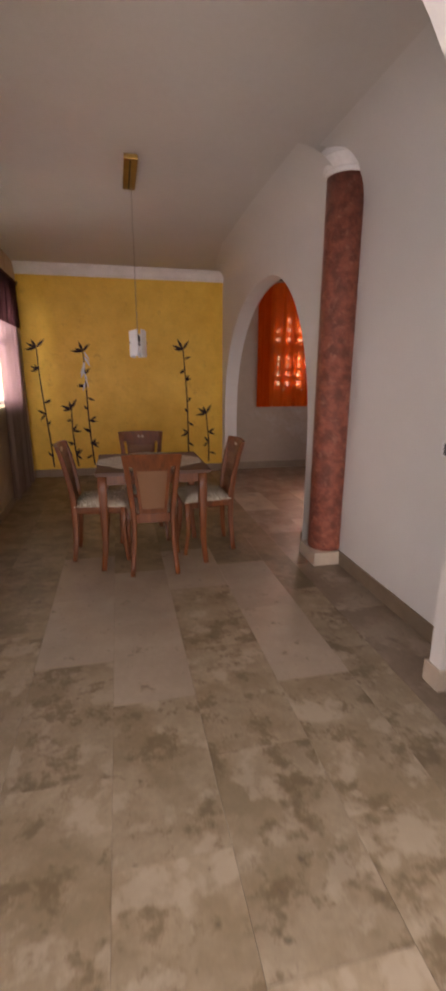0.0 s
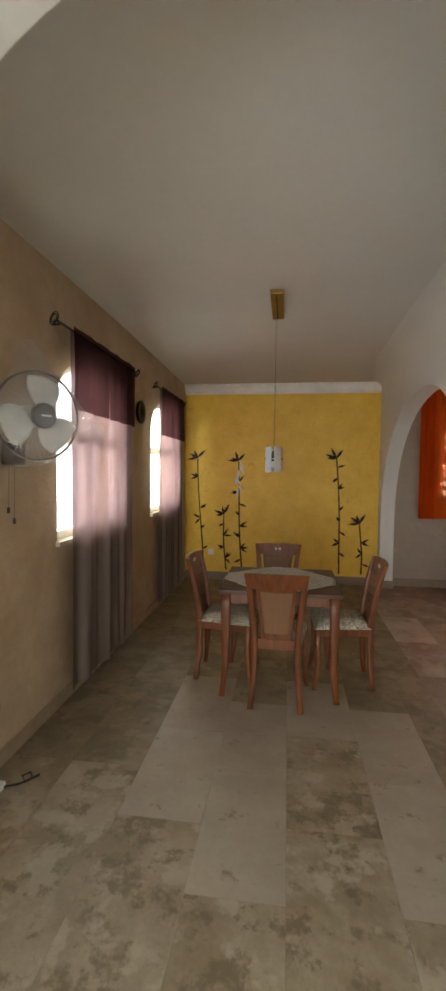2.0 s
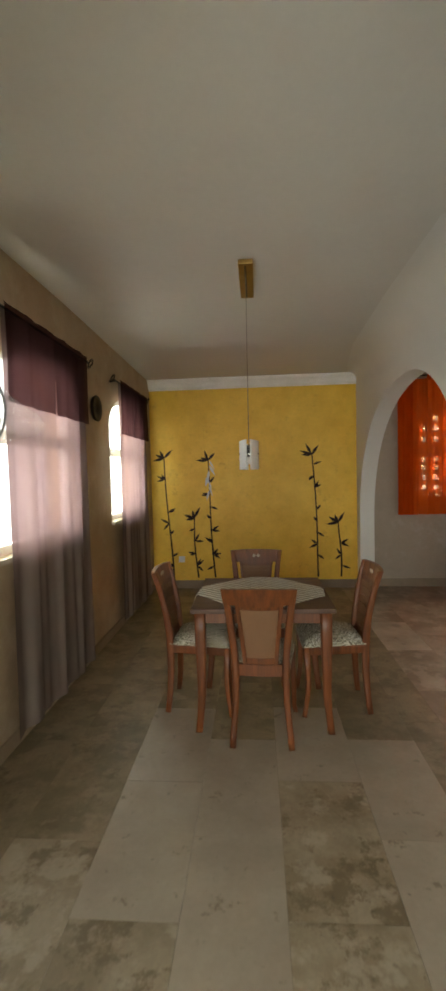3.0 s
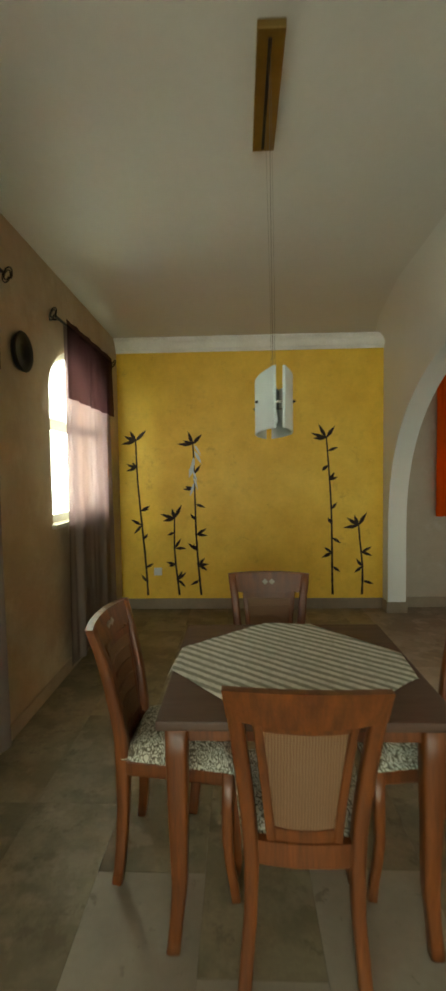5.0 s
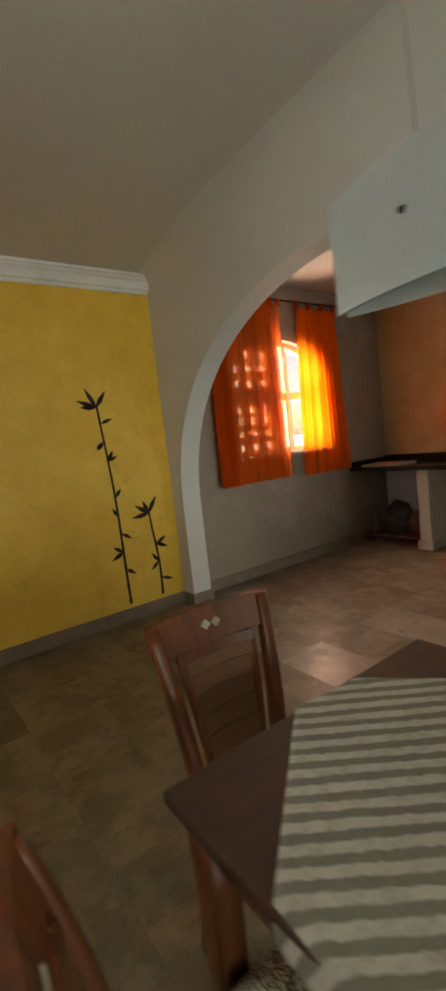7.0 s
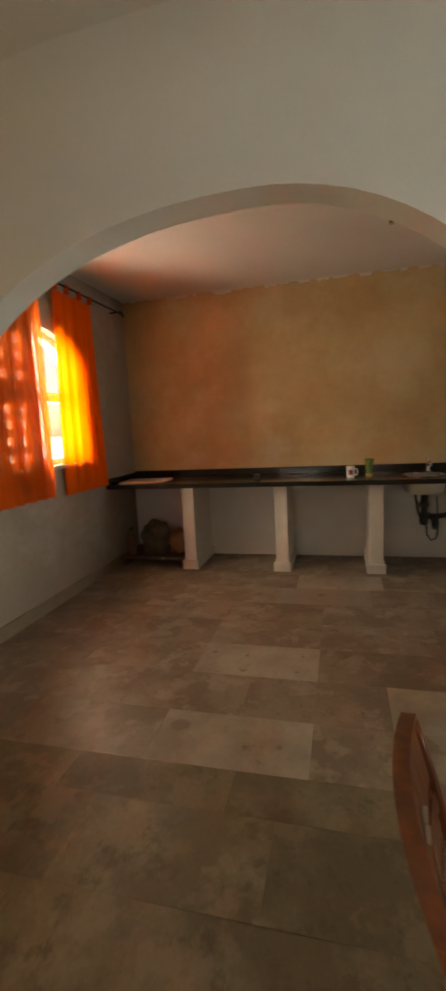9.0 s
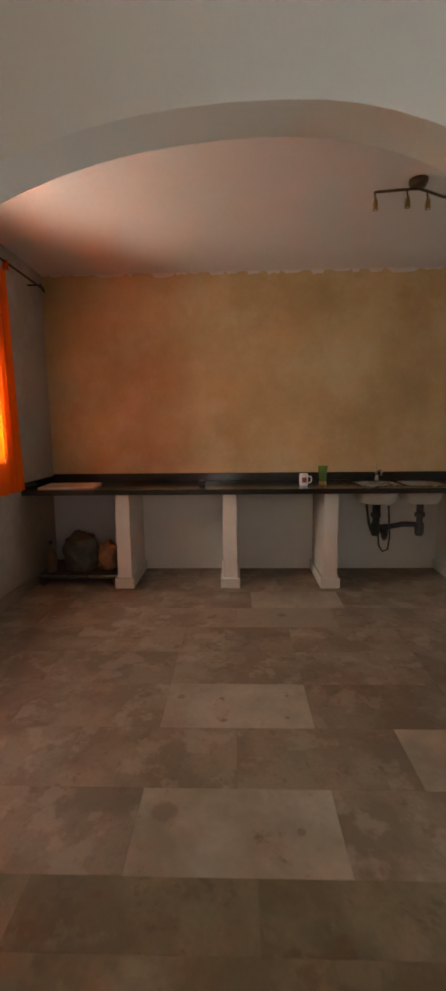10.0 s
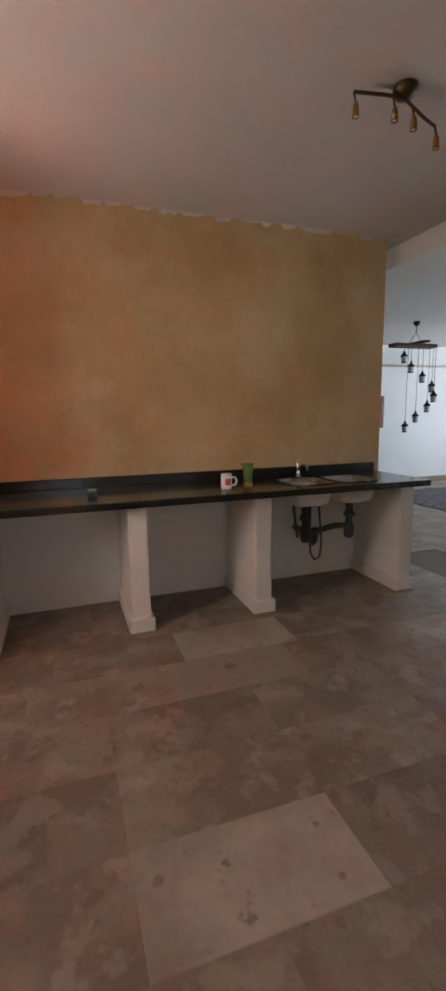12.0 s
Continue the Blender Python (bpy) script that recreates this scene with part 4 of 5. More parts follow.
part("edge", sheet(bmesh.new(), 2.27, 2.46, 0.93, 2.62, 7.145, "y", 1.5, 0.016, 25), ORANGE_DEEP, c, "denser orange edge", True)
for u in (2.45, 2.66, 2.86, 3.06, 3.17, 3.43, 3.6, 3.8, 3.98):
    bm = bmesh.new()
    prism(bm, [(u - 0.022, 2.60), (u + 0.022, 2.60), (u + 0.022, 2.673), (u - 0.022, 2.673)], 7.146, 7.149, "y")
    prism(bm, [(u - 0.022, 2.60), (u + 0.022, 2.60), (u + 0.022, 2.673), (u - 0.022, 2.673)], 7.171, 7.174, "y")
    part("tab_loop", bm, ORANGE_DEEP, c)


# ---- wall fan in its plastic bag ----
FACE = Vector((0.84, -0.54, -0.04)).normalized()
turn = FACE.to_track_quat("Z", "Y").to_matrix().to_4x4()
hub_at = Vector((-0.60, 2.83, 1.782))
seat_at = Matrix.Translation(hub_at) @ turn
fan = empty("wall_fan", "white wall fan with grey hub wrapped in clear plastic", "fan", m=seat_at)
BAG = bpy.data.materials.new("clear_plastic_bag")
BAG.use_nodes = True
_n, _l = BAG.node_tree.nodes, BAG.node_tree.links.new
_n.remove(_n["Principled BSDF"])
_t, _k, _s, _d, _m, _o, _b = (_n.new(k) for k in ("ShaderNodeBsdfTransparent", "ShaderNodeTexNoise", "ShaderNodeBsdfGlossy", "ShaderNodeBsdfDiffuse", "ShaderNodeMixShader", "ShaderNodeMixShader", "ShaderNodeBump"))
_k.inputs["Scale"].default_value, _k.inputs["Detail"].default_value = 14, 6
_b.inputs["Strength"].default_value, _b.inputs["Distance"].default_value = 0.7, 0.02
_l(_k.outputs[0], _b.inputs["Height"])
_s.inputs["Roughness"].default_value = 0.12
_l(_b.outputs[0], _s.inputs["Normal"])
_d.inputs["Color"].default_value = (0.75, 0.76, 0.76, 1)
_m.inputs[0].default_value, _o.inputs[0].default_value = 0.5, 0.17
_l(_s.outputs[0], _m.inputs[1])
_l(_d.outputs[0], _m.inputs[2])
_l(_t.outputs[0], _o.inputs[1])
_l(_m.outputs[0], _o.inputs[2])
_l(_o.outputs[0], _n["Material Output"].inputs["Surface"])

part("hub", lathe([(0.0, 0.018), (0.03, 0.018), (0.056, 0.010), (0.062, 0.0), (0.062, -0.02), (0.0, -0.02)], 32), GREY_PLASTIC, fan, "grey front hub", True)
part("badge", box(-0.026, 0.026, -0.004, 0.004, 0.0182, 0.0192), WHITE_PLASTIC, fan)
for k in range(3):
    bm = bmesh.new()
    rows = []
    for i in range(11):
        r = 0.045 + 0.15 * i / 10
        w = 0.06 + 0.36 * (i / 10) ** 0.7 * (1 - 0.35 * (i / 10) ** 4)
        row = []
        for q in range(8):
            a = (q / 7 - 0.5) * w / r * 0.62 + 0.12 * i / 10
            row.append(bm.verts.new((r * math.cos(a), r * math.sin(a), -0.055 + 0.03 * (q / 7 - 0.5))))
        rows.append(row)
    for a, b in zip(rows, rows[1:]):
        for q in range(7):
            bm.faces.new((a[q], a[q + 1], b[q + 1], b[q]))
    geom = bmesh.ops.extrude_face_region(bm, geom=bm.faces[:])["geom"]
    for v in geom:
        if isinstance(v, bmesh.types.BMVert):
            v.co.z -= 0.003
    bmesh.ops.rotate(bm, verts=bm.verts[:], matrix=Matrix.Rotation(radians(120 * k + 75), 3, "Z"))
    part("blade", bm, WHITE_PLASTIC, fan, "white fan blade", True)


def ring_wire(r, z, thick, n=40):
    bm = bmesh.new()
    for j in range(n):
        a, b = 2 * math.pi * j / n, 2 * math.pi * (j + 1) / n
        rod([(r * math.cos(a), r * math.sin(a), z), (r * math.cos(b), r * math.sin(b), z)], thick, 5, bm)
    return bm


bm = ring_wire(0.215, -0.06, 0.006)
part("guard_rim", bm, GREY_PLASTIC, fan, "dark guard rim")
bm = bmesh.new()
for j in range(54):
    a = 2 * math.pi * j / 54
    c, s = math.cos(a), math.sin(a)
    rod([(0.058 * c, 0.058 * s, 0.002), (0.15 * c, 0.15 * s, -0.005), (0.195 * c, 0.195 * s, -0.025), (0.215 * c, 0.215 * s, -0.06)], 0.0006, 4, bm)
part("front_guard", bm, WHITE_PLASTIC, fan, "thin white wire guard")
bm = bmesh.new()
for j in range(40):
    a = 2 * math.pi * j / 40
    c, s = math.cos(a), math.sin(a)
    rod([(0.05 * c, 0.05 * s, -0.13), (0.16 * c, 0.16 * s, -0.12), (0.2 * c, 0.2 * s, -0.1), (0.215 * c, 0.215 * s, -0.06)], 0.0006, 4, bm)
part("rear_guard", bm, WHITE_PLASTIC, fan, "thin white wire guard")
part("motor", lathe([(0.0, -0.22), (0.035, -0.218), (0.052, -0.2), (0.056, -0.15), (0.05, -0.12), (0.0, -0.12)], 28), WHITE_PLASTIC, fan, smooth=True)
inv = seat_at.inverted()
foot = [inv @ Vector(p) for p in ((-0.76, 2.93, 1.76), (-0.80, 2.95, 1.70), (-0.82, 2.95, 1.62))]
part("neck", rod(foot, 0.018, 10), WHITE_PLASTIC, fan)
bm = box(-0.879, -0.80, 2.90, 3.0, 1.545, 1.66, 0.012)
bmesh.ops.transform(bm, matrix=inv, verts=bm.verts[:])
part("wall_bracket", bm, DARK, fan, "dark wall bracket")
for dy, z in ((-0.02, 1.33), (0.03, 1.27)):
    bm = rod([(-0.84, 2.93 + dy, 1.55), (-0.845, 2.93 + dy, z)], 0.0012, 5)
    rod([(-0.845, 2.93 + dy, z), (-0.845, 2.93 + dy, z - 0.03)], 0.008, 8, bm)
    bmesh.ops.transform(bm, matrix=inv, verts=bm.verts[:])
    part("pull_cord", bm, DARK, fan)
bm = bmesh.new()
rng = random.Random(8)


def bag_radius(a):
    r = 0.232
    for at, size, wide in ((100, 0.135, 16), (-8, 0.17, 15), (238, 0.05, 26), (170, 0.02, 22)):
        d = (math.degrees(a) - at + 180) % 360 - 180
        r += size * math.exp(-(d / wide) ** 2)
    return r


sheets = []
for side in (1, -1):
    rows = []
    for i in range(13):
        row = []
        for j in range(64):
            a = 2 * math.pi * j / 64
            r = bag_radius(a) * i / 12
            z = (0.045 if side > 0 else -0.20) * (1 - (i / 12) ** 5) - 0.06 * (i / 12) ** 5
            z += 0.012 * noise.noise(Vector((r * math.cos(a) * 14, r * math.sin(a) * 14, side * 3.0)))
            row.append(bm.verts.new((r * math.cos(a), r * math.sin(a), z)))
        rows.append(row)
    for p, q in zip(rows, rows[1:]):
        for j in range(64):
            bm.faces.new((p[j], p[(j + 1) % 64], q[(j + 1) % 64], q[j]))
    sheets.append(rows[-1])
bmesh.ops.remove_doubles(bm, verts=bm.verts[:], dist=1e-5)
part("plastic_bag", bm, BAG, fan, "clear crumpled plastic bag", True)

cable = empty("power_cable", "dark power cable hanging down the plaster wall", "cable")
pts = [(-0.872, 2.80 + 0.07 * (z / 1.55) ** 3 + 0.01 * math.sin(z * 6), z) for z in (1.55, 1.4, 1.2, 1.0, 0.8, 0.6, 0.45, 0.36)]
part("cord", rod(pts, 0.004, 6), DARK, cable)
part("plug", box(-0.874, -0.845, 2.78, 2.82, 0.31, 0.37, 0.006), DARK, cable)
wall_socket("wall_socket", pose(WEST, 2.81, 0.42, 0, 0, 90), "white socket low on the plaster wall")
lead = empty("loose_plug", "white and dark plug adaptor lying on the tiles", "plug")
part("body", box(-0.80, -0.755, 2.66, 2.72, 0.0, 0.03, 0.006), WHITE_PLASTIC, lead)
part("cap", box(-0.835, -0.801, 2.63, 2.675, 0.0, 0.032, 0.006), DARK, lead)
pts = [(-0.755, 2.70, 0.012), (-0.70, 2.74, 0.006), (-0.66, 2.79, 0.006), (-0.69, 2.83, 0.006), (-0.72, 2.80, 0.006), (-0.68, 2.76, 0.006), (-0.64, 2.82, 0.006)]
part("cord", rod(pts, 0.006, 6), DARK, lead)

dish = empty("wall_plate", "round dark carved plate on the plaster wall", "wall plate", m=pose(WEST, 5.115, 2.09, 0, 90, 0))
part("disc", lathe([(0.0, 0.012), (0.045, 0.014), (0.05, 0.02), (0.085, 0.022), (0.108, 0.034), (0.113, 0.028), (0.10, 0.001), (0.0, 0.001)], 40), IRON, dish, "dark carved disc", True)


# ---- kitchen ----
counter = empty("worktop", "long black granite kitchen worktop with an upstand", "worktop")
bm = bmesh.new()
SINKS = [(3.63, 3.94), (4.01, 4.34)]
FRONT, BACK, SOUTH_END, TOP = 4.17, EAST - 0.001, 3.26, 0.89
ys = [SOUTH_END, SINKS[0][0], SINKS[0][1], SINKS[1][0], SINKS[1][1], 7.248]
for i in range(5):
    if i in (1, 3):
        box(FRONT, 4.30, ys[i], ys[i + 1], TOP - 0.035, TOP, 0, bm)
        box(4.66, BACK, ys[i], ys[i + 1], TOP - 0.035, TOP, 0, bm)
    else:
        box(FRONT, BACK, ys[i], ys[i + 1], TOP - 0.035, TOP, 0, bm)
bmesh.ops.remove_doubles(bm, verts=bm.verts[:], dist=1e-5)
part("slab", bm, BLACK_STONE, counter, "polished black granite slab")
part("nosing", box(FRONT - 0.008, FRONT - 0.0005, SOUTH_END, 7.248, TOP - 0.045, TOP - 0.002, 0.003), BLACK_STONE, counter)
part("upstand", box(BACK - 0.02, BACK, SOUTH_END, 7.24, TOP + 0.001, TOP + 0.075, 0.003), BLACK_STONE, counter)
part("upstand", box(FRONT + 0.03, BACK - 0.021, 7.228, 7.248, TOP + 0.001, TOP + 0.06, 0.003), BLACK_STONE, counter)

for i, c in enumerate((6.415, 5.48, 4.61, 3.395)):
    p = empty("counter_pier", "white plastered counter pier with a widened foot", "pier", "counter piers")
    part("shaft", box(4.255, BACK, c - 0.062, c + 0.062, 0.085, TOP - 0.036, 0.008), PIER, p)
    part("foot", box(4.232, BACK, c - 0.085, c + 0.085, 0.0, 0.095, 0.012), PIER, p, "widened plaster foot")
COUNTER_BACK = material("white_counter_back_paint", (0.83, 0.81, 0.79), 0.6, second=(0.76, 0.74, 0.71), scale=3, grain=40, grain_mix=0.05, bump=0.2)
plain("wall_counter_back", EAST - 0.03, EAST - 0.0012, SOUTH_END + 0.01, 7.248, 0.0, TOP - 0.037, COUNTER_BACK)

sink = empty("double_sink", "double inset steel sink with cream bowls and dark drain pipes", "sink")
for a, b in SINKS:
    bm = bmesh.new()
    n = 24
    rings = []
    for dz, grow in ((0.004, 0.018), (0.004, -0.004), (-0.05, -0.008), (-0.13, -0.02), (-0.15, -0.05)):
        ring = []
        for k in range(n):
            t = 2 * math.pi * (k + 0.5) / n
            cx, cy = math.cos(t), math.sin(t)
            cx, cy = math.copysign(abs(cx) ** 0.45, cx), math.copysign(abs(cy) ** 0.45, cy)
            ring.append(bm.verts.new((4.48 + cx * (0.18 + grow), (a + b) / 2 + cy * ((b - a) / 2 + grow), TOP + dz)))
        rings.append(ring)
    for p, q in zip(rings, rings[1:]):
        for k in range(n):
            bm.faces.new((p[k], p[(k + 1) % n], q[(k + 1) % n], q[k]))
    bm.faces.new(rings[-1])
    part("basin", bm, STEEL, sink, "steel basin", True)
    bm = bmesh.new()
    rings = []
    for dz, grow in ((-0.037, 0.0), (-0.10, -0.004), (-0.15, -0.02), (-0.168, -0.06)):
        ring = []
        for k in range(n):
            t = 2 * math.pi * (k + 0.5) / n
            cx, cy = math.cos(t), math.sin(t)
            cx, cy = math.copysign(abs(cx) ** 0.5, cx), math.copysign(abs(cy) ** 0.5, cy)
            ring.append(bm.verts.new((4.48 + cx * (0.185 + grow), (a + b) / 2 + cy * ((b - a) / 2 + 0.005 + grow), TOP + dz)))
        rings.append(ring)
    for p, q in zip(rings, rings[1:]):
        for k in range(n):
            bm.faces.new((p[k], p[(k + 1) % n], q[(k + 1) % n], q[k]))
    bm.faces.new(rings[-1])
    bm.faces.new(rings[0][::-1])
    part("bowl", bm, BOWL, sink, "cream underside of the bowl", True)
    y = (a + b) / 2
    part("drain", lathe([(0.045, 0.60), (0.045, 0.63), (0.03, 0.64), (0.03, 0.722)], 20, (4.45, y, 0)), DARK, sink)
    part("drain_trap", lathe([(0.0, 0.42), (0.03, 0.425), (0.04, 0.45), (0.04, 0.53), (0.028, 0.55), (0.028, 0.60)], 20, (4.45, y, 0)), DARK, sink, smooth=True)
part("drain_pipe", rod([(4.45, 3.80, 0.525), (4.45, 3.93, 0.530), (4.45, 4.08, 0.500), (4.45, 4.175, 0.505)], 0.024, 12), DARK, sink, smooth=True)
part("drain_pipe", rod([(4.46, 4.08, 0.525), (4.47, 4.08, 0.425), (4.52, 4.07, 0.385), (4.60, 4.06, 0.425), (4.70, 4.06, 0.445), (4.846, 4.06, 0.445)], 0.024, 12), DARK, sink, smooth=True)
part("hose", rod([(4.42, 4.15, 0.72), (4.40, 4.165, 0.475), (4.40, 4.155, 0.345), (4.40, 4.12, 0.290), (4.40, 4.075, 0.310), (4.405, 4.06, 0.425), (4.43, 4.07, 0.70)], 0.008, 8), DARK, sink, smooth=True)
part("hose", rod([(4.52, 4.24, 0.70), (4.54, 4.21, 0.525), (4.56, 4.18, 0.445), (4.6, 4.16, 0.425)], 0.012, 8), DARK, sink, smooth=True)

tap = empty("kitchen_tap", "dark metal kitchen tap behind the sink", "tap", m=pose(4.72, 4.10, TOP))
part("body", lathe([(0.026, 0.0), (0.026, 0.012), (0.017, 0.02), (0.017, 0.075), (0.02, 0.085), (0.0, 0.095)], 20), STEEL, tap, smooth=True)
part("spout", rod([(0, 0, 0.05), (-0.05, 0, 0.10), (-0.11, 0, 0.115), (-0.15, 0, 0.095), (-0.155, 0, 0.07)], 0.009, 10), STEEL, tap, smooth=True)
part("lever", rod([(0, 0, 0.09), (0.01, 0.0, 0.12), (0.02, 0.01, 0.15)], 0.007, 8), STEEL, tap)

RED = material("red_print", (0.32, 0.03, 0.03), 0.4, scale=20, bump=0)
cup = empty("mug", "white ceramic mug with a red print on the worktop", "mug", m=pose(4.40, 4.83, TOP))
part("body", lathe([(0.0, 0.004), (0.03, 0.0), (0.036, 0.006), (0.038, 0.03), (0.037, 0.105), (0.034, 0.107), (0.033, 0.012), (0.0, 0.010)], 28), WHITE_PLASTIC, cup, "white glazed body", True)
part("handle", rod([(-0.02, -0.03, 0.085), (-0.03, -0.058, 0.08), (-0.032, -0.064, 0.055), (-0.03, -0.056, 0.03), (-0.02, -0.03, 0.024)], 0.006, 8), WHITE_PLASTIC, cup, smooth=True)
bm = bmesh.new()
pts = [(0.0388 * math.cos(a), 0.0388 * math.sin(a)) for a in [math.radians(150 + 6 * i) for i in range(12)]]
for (xa, ya), (xb, yb) in zip(pts, pts[1:]):
    vs = [bm.verts.new(p) for p in ((xa, ya, 0.03), (xb, yb, 0.03), (xb, yb, 0.075), (xa, ya, 0.075))]
    bm.faces.new(vs)
part("print", bm, RED, cup, "red printed patch")

GREEN = material("green_glass_paint", (0.08, 0.15, 0.03), 0.25, second=(0.12, 0.2, 0.05), scale=12, bump=0.02)
vase = empty("tumbler", "tall green tumbler on the worktop", "tumbler", m=pose(4.42, 4.66, TOP))
part("body", lathe([(0.0, 0.004), (0.026, 0.0), (0.03, 0.008), (0.03, 0.05), (0.036, 0.10), (0.043, 0.17), (0.040, 0.17), (0.033, 0.10), (0.027, 0.012), (0.0, 0.011)], 28), GREEN, vase, smooth=True)
part("base_ring", lathe([(0.031, 0.002), (0.032, 0.02), (0.031, 0.035)], 28), BRASS, vase)

jar = empty("small_jar", "small dark jar with a pale lid on the worktop", "jar", m=pose(4.46, 5.735, TOP))
part("body", lathe([(0.0, 0.001), (0.026, 0.0), (0.03, 0.01), (0.03, 0.035), (0.0, 0.036)], 20), DARK, jar, smooth=True)
part("lid", lathe([(0.031, 0.036), (0.031, 0.045), (0.0, 0.046)], 20), STEEL, jar, "pale metal lid")

board = empty("cutting_board", "pale board lying on the worktop by the window", "board", m=pose(4.44, 6.93, TOP, 0, 0, 4))
part("plank", box(-0.19, 0.17, -0.25, 0.22, 0.001, 0.016, 0.004), SKIRT_WHITE, board)

# low shelf with bags under the worktop
shelf = empty("low_shelf", "low dark shelf under the worktop by the window", "shelf")
part("board", box(4.30, 4.84, 6.502, 7.22, 0.075, 0.10, 0.003), TABLE_TOP, shelf)
part("edge", box(4.285, 4.299, 6.502, 7.22, 0.088, 0.104, 0.002), STEEL, shelf, "pale metal edge")
for yy in (6.53, 7.19):
    part("foot", box(4.33, 4.80, yy - 0.02, yy + 0.02, 0.0, 0.075), TABLE_TOP, shelf)


def lump(name, centre, size, mat, seed, label, category):
    bm = bmesh.new()
    bmesh.ops.create_icosphere(bm, subdivisions=4, radius=1)
    for v in bm.verts:
        p = v.co.copy()
        k = 1 + 0.30 * noise.noise(p * 1.6 + Vector((seed, 0, 0))) + 0.16 * noise.noise(p * 4.2 + Vector((0, seed, 0))) + 0.06 * noise.noise(p * 10)
        v.co = Vector((p.x * size[0], p.y * size[1], p.z * size[2])) * k
        v.co.z = max(v.co.z, -size[2] * 0.72)
    ob = tagged(part(name, bm, mat, smooth=True), label, category)
    ob.matrix_basis = pose(centre[0], centre[1], centre[2] + size[2] * 0.72)
    return ob


SACK = material("dark_camouflage_sack", (0.035, 0.037, 0.028), 0.6, second=(0.09, 0.085, 0.06), scale=9, mix=0.25, grain=40, bump=0.5)
TAN = material("tan_paper_bag", (0.22, 0.13, 0.07), 0.8, second=(0.15, 0.08, 0.045), scale=9, grain=30, bump=0.4)
lump("bag", (4.50, 6.87, 0.101), (0.15, 0.17, 0.20), SACK, 3, "dark crumpled bag on the low shelf", "bag")
lump("bag", (4.52, 6.63, 0.101), (0.12, 0.10, 0.15), TAN, 7, "tan crumpled paper bag on the low shelf", "bag")
bottle = empty("bottle", "dark bottle with a pale label on the low shelf", "bottle", m=pose(4.42, 7.13, 0.101))
part("body", lathe([(0.0, 0.002), (0.035, 0.0), (0.04, 0.01), (0.04, 0.17), (0.03, 0.205), (0.014, 0.23), (0.014, 0.26), (0.0, 0.261)], 24), TAN, bottle, smooth=True)
part("cap", lathe([(0.017, 0.26), (0.017, 0.295), (0.0, 0.296)], 16), DARK, bottle)

# ceiling spot bar
SPOT_METAL = material("dull_bronze", (0.13, 0.085, 0.045), 0.4, 0.8, scale=14, bump=0.05)
spots = empty("spot_lamp", "dull bronze ceiling bar with four small spotlights", "ceiling lamp", m=pose(3.32, 4.33, HK))
part("mount", lathe([(0.0, -0.001), (0.055, -0.001), (0.055, -0.022), (0.04, -0.045), (0.02, -0.05), (0.0, -0.05)], 24), SPOT_METAL, spots, smooth=True)
part("bar", rod([(0.0, 0.0, -0.05), (-0.012, 0.12, -0.062), (0.027, 0.25, -0.052)], 0.008, 8), SPOT_METAL, spots)
part("bar", rod([(0.0, 0.0, -0.05), (0.03, -0.08, -0.058), (0.055, -0.16, -0.072), (0.085, -0.25, -0.075)], 0.008, 8), SPOT_METAL, spots)
for x, y, z in ((0.027, 0.25, -0.052), (-0.008, 0.07, -0.057), (0.022, -0.06, -0.056), (0.085, -0.25, -0.075)):
    part("stem", rod([(x, y, z), (x - 0.01, y - 0.005, z - 0.05)], 0.005, 8), SPOT_METAL, spots)
    head = part("head", lathe([(0.0, -0.045), (0.009, -0.047), (0.012, -0.056), (0.016, -0.105), (0.014, -0.105), (0.009, -0.065), (0.0, -0.062)], 18, (x - 0.01, y - 0.005, z)), BRASS, spots, "small metal spot head", True)
    part("bulb", lathe([(0.0, -0.07), (0.008, -0.074), (0.011, -0.1), (0.0, -0.106)], 14, (x - 0.01, y - 0.005, z)), WHITE_PLASTIC, head)

# ---- living room beyond the kitchen ----
pic = empty("framed_picture", "small pink picture in a dark red frame", "picture", m=pose(9.0, 0.20, 1.42, 0, 0, -90))
part("frame", prism(prism(prism(prism(bmesh.new(), [(-0.21, -0.30), (-0.16, -0.30), (-0.16, 0.30), (-0.21, 0.30)], -0.03, -0.001, "y"), [(0.16, -0.30), (0.21, -0.30), (0.21, 0.30), (0.16, 0.30)], -0.03, -0.001, "y"), [(-0.16, -0.30), (0.16, -0.30), (0.16, -0.25), (-0.16, -0.25)], -0.03, -0.001, "y"), [(-0.16, 0.22), (0.16, 0.22), (0.16, 0.30), (-0.16, 0.30)], -0.03, -0.001, "y"), MAHOGANY, pic)
PINK = material("pink_print", (0.72, 0.40, 0.40), 0.5, second=(0.60, 0.30, 0.33), scale=6, bump=0)
part("print", prism(bmesh.new(), [(-0.16, -0.25), (0.16, -0.25), (0.16, 0.22), (-0.16, 0.22)], -0.012, -0.002, "y"), PINK, pic)

LANTERN_GLASS = material("cloudy_lantern_glass", (0.42, 0.45, 0.48), 0.15, second=(0.3, 0.33, 0.36), scale=12, bump=0.02)
lantern_lamp = empty("lantern_chandelier", "spiral chandelier of small dark lanterns on a wooden bar", "chandelier", m=pose(7.0, 1.02, 0))
part("rod", rod([(0, 0, HL - 0.001), (0, 0, 2.52)], 0.006, 8), IRON, lantern_lamp)
part("canopy", lathe([(0.045, HL - 0.001), (0.045, HL - 0.03), (0.02, HL - 0.06), (0.0, HL - 0.06)], 20), IRON, lantern_lamp)
for s in (-1, 1):
    part("hook", rod([(0, 0, 2.52), (0.0, s * 0.11, 2.37)], 0.004, 6), IRON, lantern_lamp)
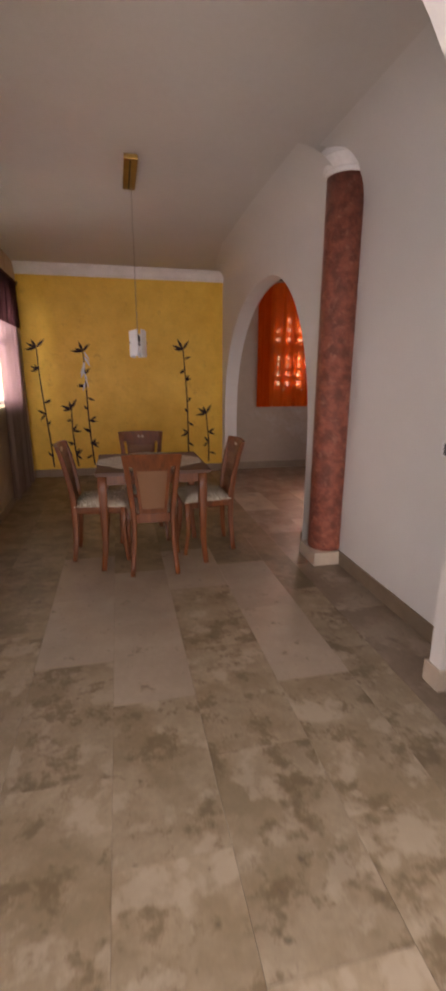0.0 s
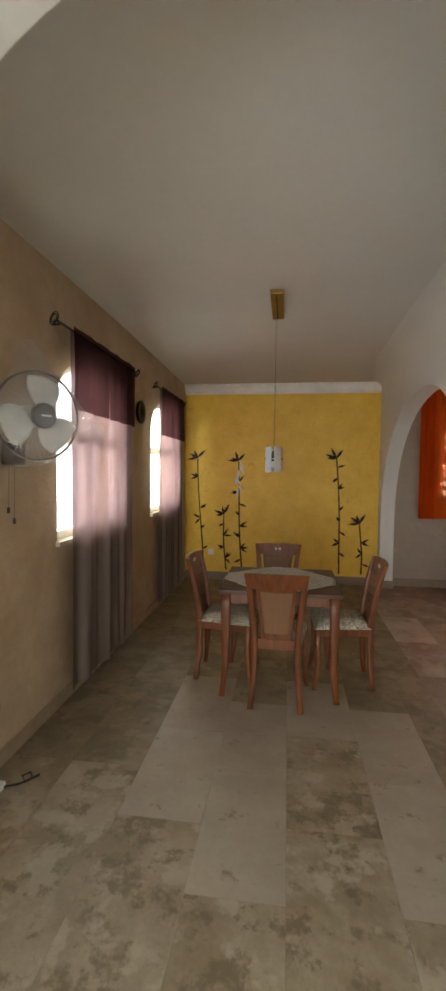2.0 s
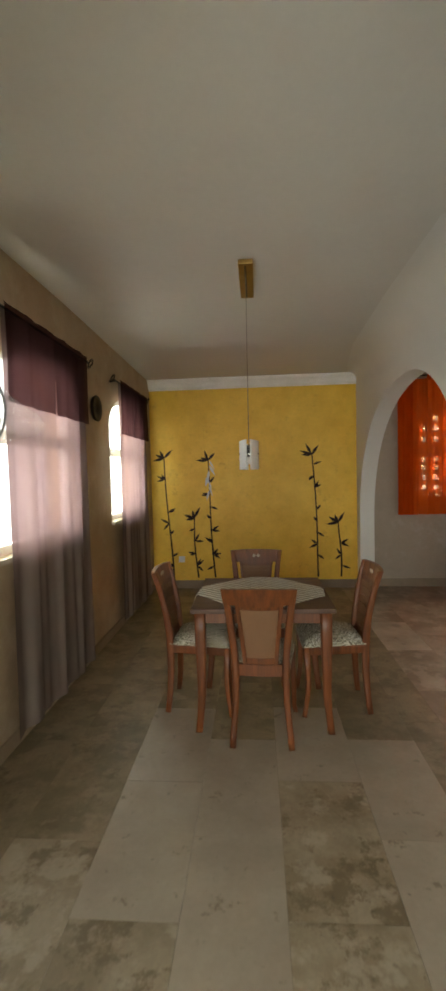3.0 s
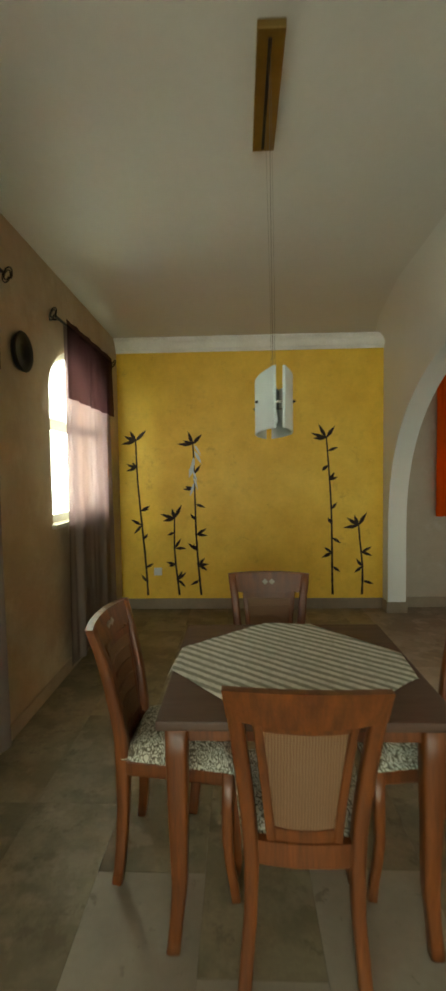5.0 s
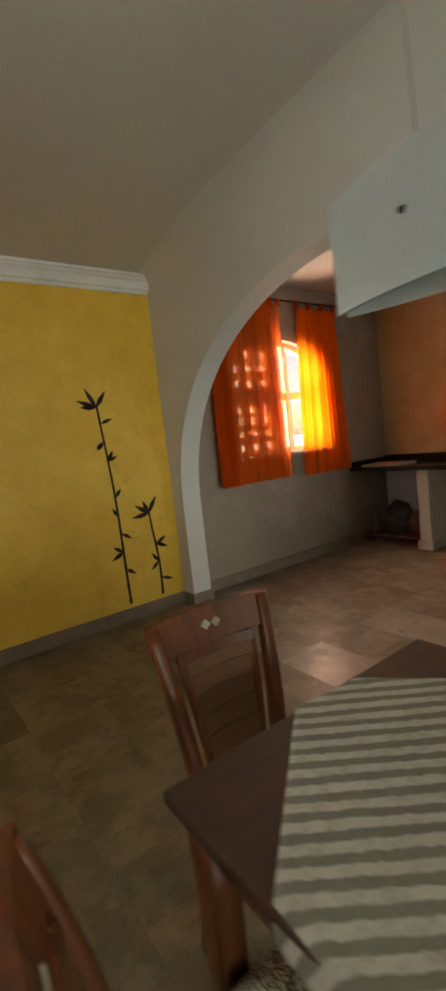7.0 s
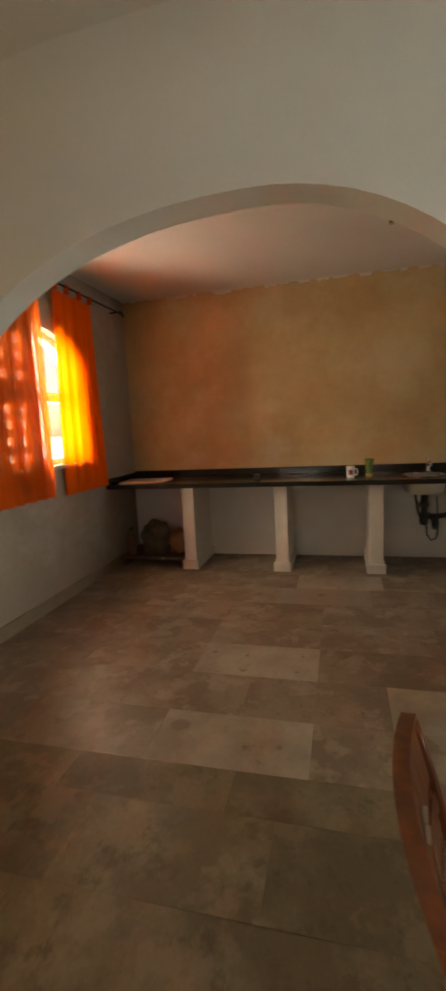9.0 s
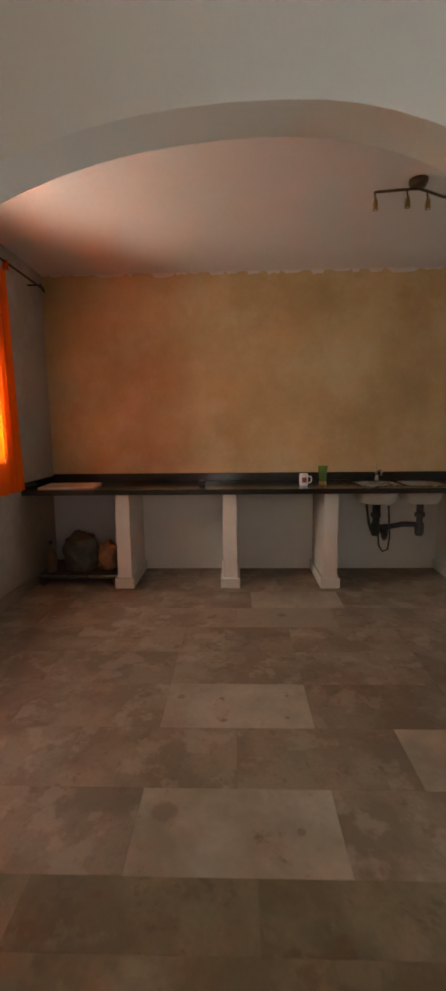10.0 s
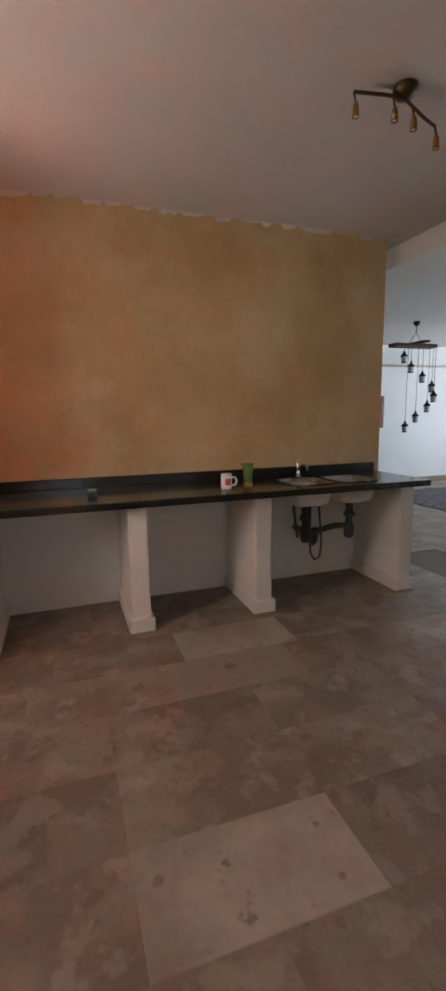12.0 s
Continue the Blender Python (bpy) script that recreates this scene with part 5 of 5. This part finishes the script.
part("bar", box(-0.09, 0.09, -0.31, 0.40, 2.31, 2.36, 0.006), TABLE_TOP, lantern_lamp, "dark wooden bar")
part("crosspiece", box(-0.22, 0.22, -0.06, 0.06, 2.361, 2.385, 0.004), TABLE_TOP, lantern_lamp)
for i in range(8):
    a = i / 7
    y = -0.02 - 0.15 * math.sin(a * math.pi) + 0.11 * math.cos(a * 2 * math.pi)
    x = 0.12 * math.cos(a * 5)
    z = 2.20 - 1.0 * a
    lan = part("lantern", lathe([(0.0, 0.085), (0.010, 0.08), (0.018, 0.05), (0.052, 0.015), (0.052, 0.0), (0.0, 0.001)], 8, (x, y, z)), IRON, lantern_lamp, "small dark metal lantern cap")
    part("glass", lathe([(0.0, -0.075), (0.036, -0.073), (0.042, -0.001), (0.0, -0.0005)], 8, (x, y, z)), LANTERN_GLASS, lan, "clear lantern glass")
    part("foot_ring", lathe([(0.0, -0.088), (0.038, -0.087), (0.038, -0.0755), (0.0, -0.075)], 8, (x, y, z)), IRON, lan)
    part("chain", rod([(x, y, z + 0.085), (x, y, 2.309)], 0.003, 5), IRON, lan)
rail = empty("curtain_rail", "long pale wooden curtain rail on the far white wall", "curtain rail")
part("pole", rod([(8.9, -2.4, 2.28), (8.9, 0.9, 2.28)], 0.02, 10), SKIRT_WHITE, rail)
part("bracket", rod([(8.9, 0.8, 2.28), (8.999, 0.8, 2.28)], 0.012, 8), SKIRT_WHITE, rail)
part("bracket", rod([(8.9, -2.2, 2.28), (8.999, -2.2, 2.28)], 0.012, 8), SKIRT_WHITE, rail)
rug = tagged(part("rug", box(6.1, 8.2, -0.9, 0.78, 0.0005, 0.012, 0.003), RUG), "dark patterned rug on the living-room tiles", "rug")

# ---- floor: travertine tiles over a grout bed ----
floor = plain("floor", -1.10, 9.2, -3.4, 7.45, -0.2, -0.0045, GROUT)
COLUMNS = [-0.91, -0.535, -0.165, 0.215, 0.58, 0.98, 1.345, 1.565, 1.93, 2.305, 2.685, 3.06, 3.43, 3.79, 4.16, 4.53, 4.90]
PALE = {(5, 2.305), (5, 3.02), (3, 2.29), (3, 3.005), (2, 2.63), (2, 3.345), (4, 3.371), (7, 5.06), (9, 5.06), (8, 3.97), (13, 4.58)}
KNOTTED = {(9, 5.06): TILE_KNOT_A, (7, 5.06): TILE_KNOT_B, (12, 4.697): TILE_KNOT_C}
STAINED = {(4, 2.656), (6, 2.5), (0, 2.25), (1, 2.25)}
tile_mesh = {}


def tile(w, l, mat):
    key = (round(w, 3), round(l, 3), mat.name)
    if key not in tile_mesh:
        bm = box(0.0006, w - 0.0006, 0.0006, l - 0.0006, -0.012, 0.0)
        bmesh.ops.recalc_face_normals(bm, faces=bm.faces[:])
        data = bpy.data.meshes.new("tile")
        bm.to_mesh(data)
        bm.free()
        data.materials.append(mat)
        tile_mesh[key] = data
    return tile_mesh[key]


for i, (x0, x1) in enumerate(zip(COLUMNS, COLUMNS[1:])):
    step = 0.715 if i < 7 else 0.727
    phase = (2.25, 2.25, 2.63, 2.29, 2.656, 2.305, 2.5)[i] if i < 7 else 5.06 - (0.363 if i in (8, 12) else 0.48 if i == 13 else 0.0)
    y = phase - step * math.ceil((phase + 2.4) / step)
    while y < 7.2:
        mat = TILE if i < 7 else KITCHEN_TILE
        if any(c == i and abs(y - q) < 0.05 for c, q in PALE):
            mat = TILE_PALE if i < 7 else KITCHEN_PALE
        elif y < 2.2 and i < 7 or any(c == i and abs(y - q) < 0.05 for c, q in STAINED):
            mat = TILE_STAINED
        for (c, q), knotted in KNOTTED.items():
            if c == i and abs(y - q) < 0.05:
                mat = knotted
        if x0 > 1.9 and y + step < 2.9:
            y += step
            continue
        ob = new("tile", tile(x1 - x0, min(step, 7.245 - y), mat))
        ob.parent = floor
        ob.location = (x0, y, 0)
        y += step
# the living room's far tiles, joined
bm = bmesh.new()
x = 2.09
while x < 9.0:
    y = -3.4
    while y < 5.1:
        if not (x < 4.9 and y + 0.715 > 2.9):
            vs = [bm.verts.new((px, py, pz)) for pz in (-0.0045, -0.0005) for px, py in ((x + 0.0012, y + 0.0012), (x + 0.3688, y + 0.0012), (x + 0.3688, y + 0.7138), (x + 0.0012, y + 0.7138))]
            bm.faces.new(vs[4:])
            for k in range(4):
                bm.faces.new((vs[k], vs[(k + 1) % 4], vs[4 + (k + 1) % 4], vs[4 + k]))
        y += 0.715
    x += 0.37
far_tiles = part("far_tiles", bm, TILE, floor)
far_tiles["kind"] = "stuff"
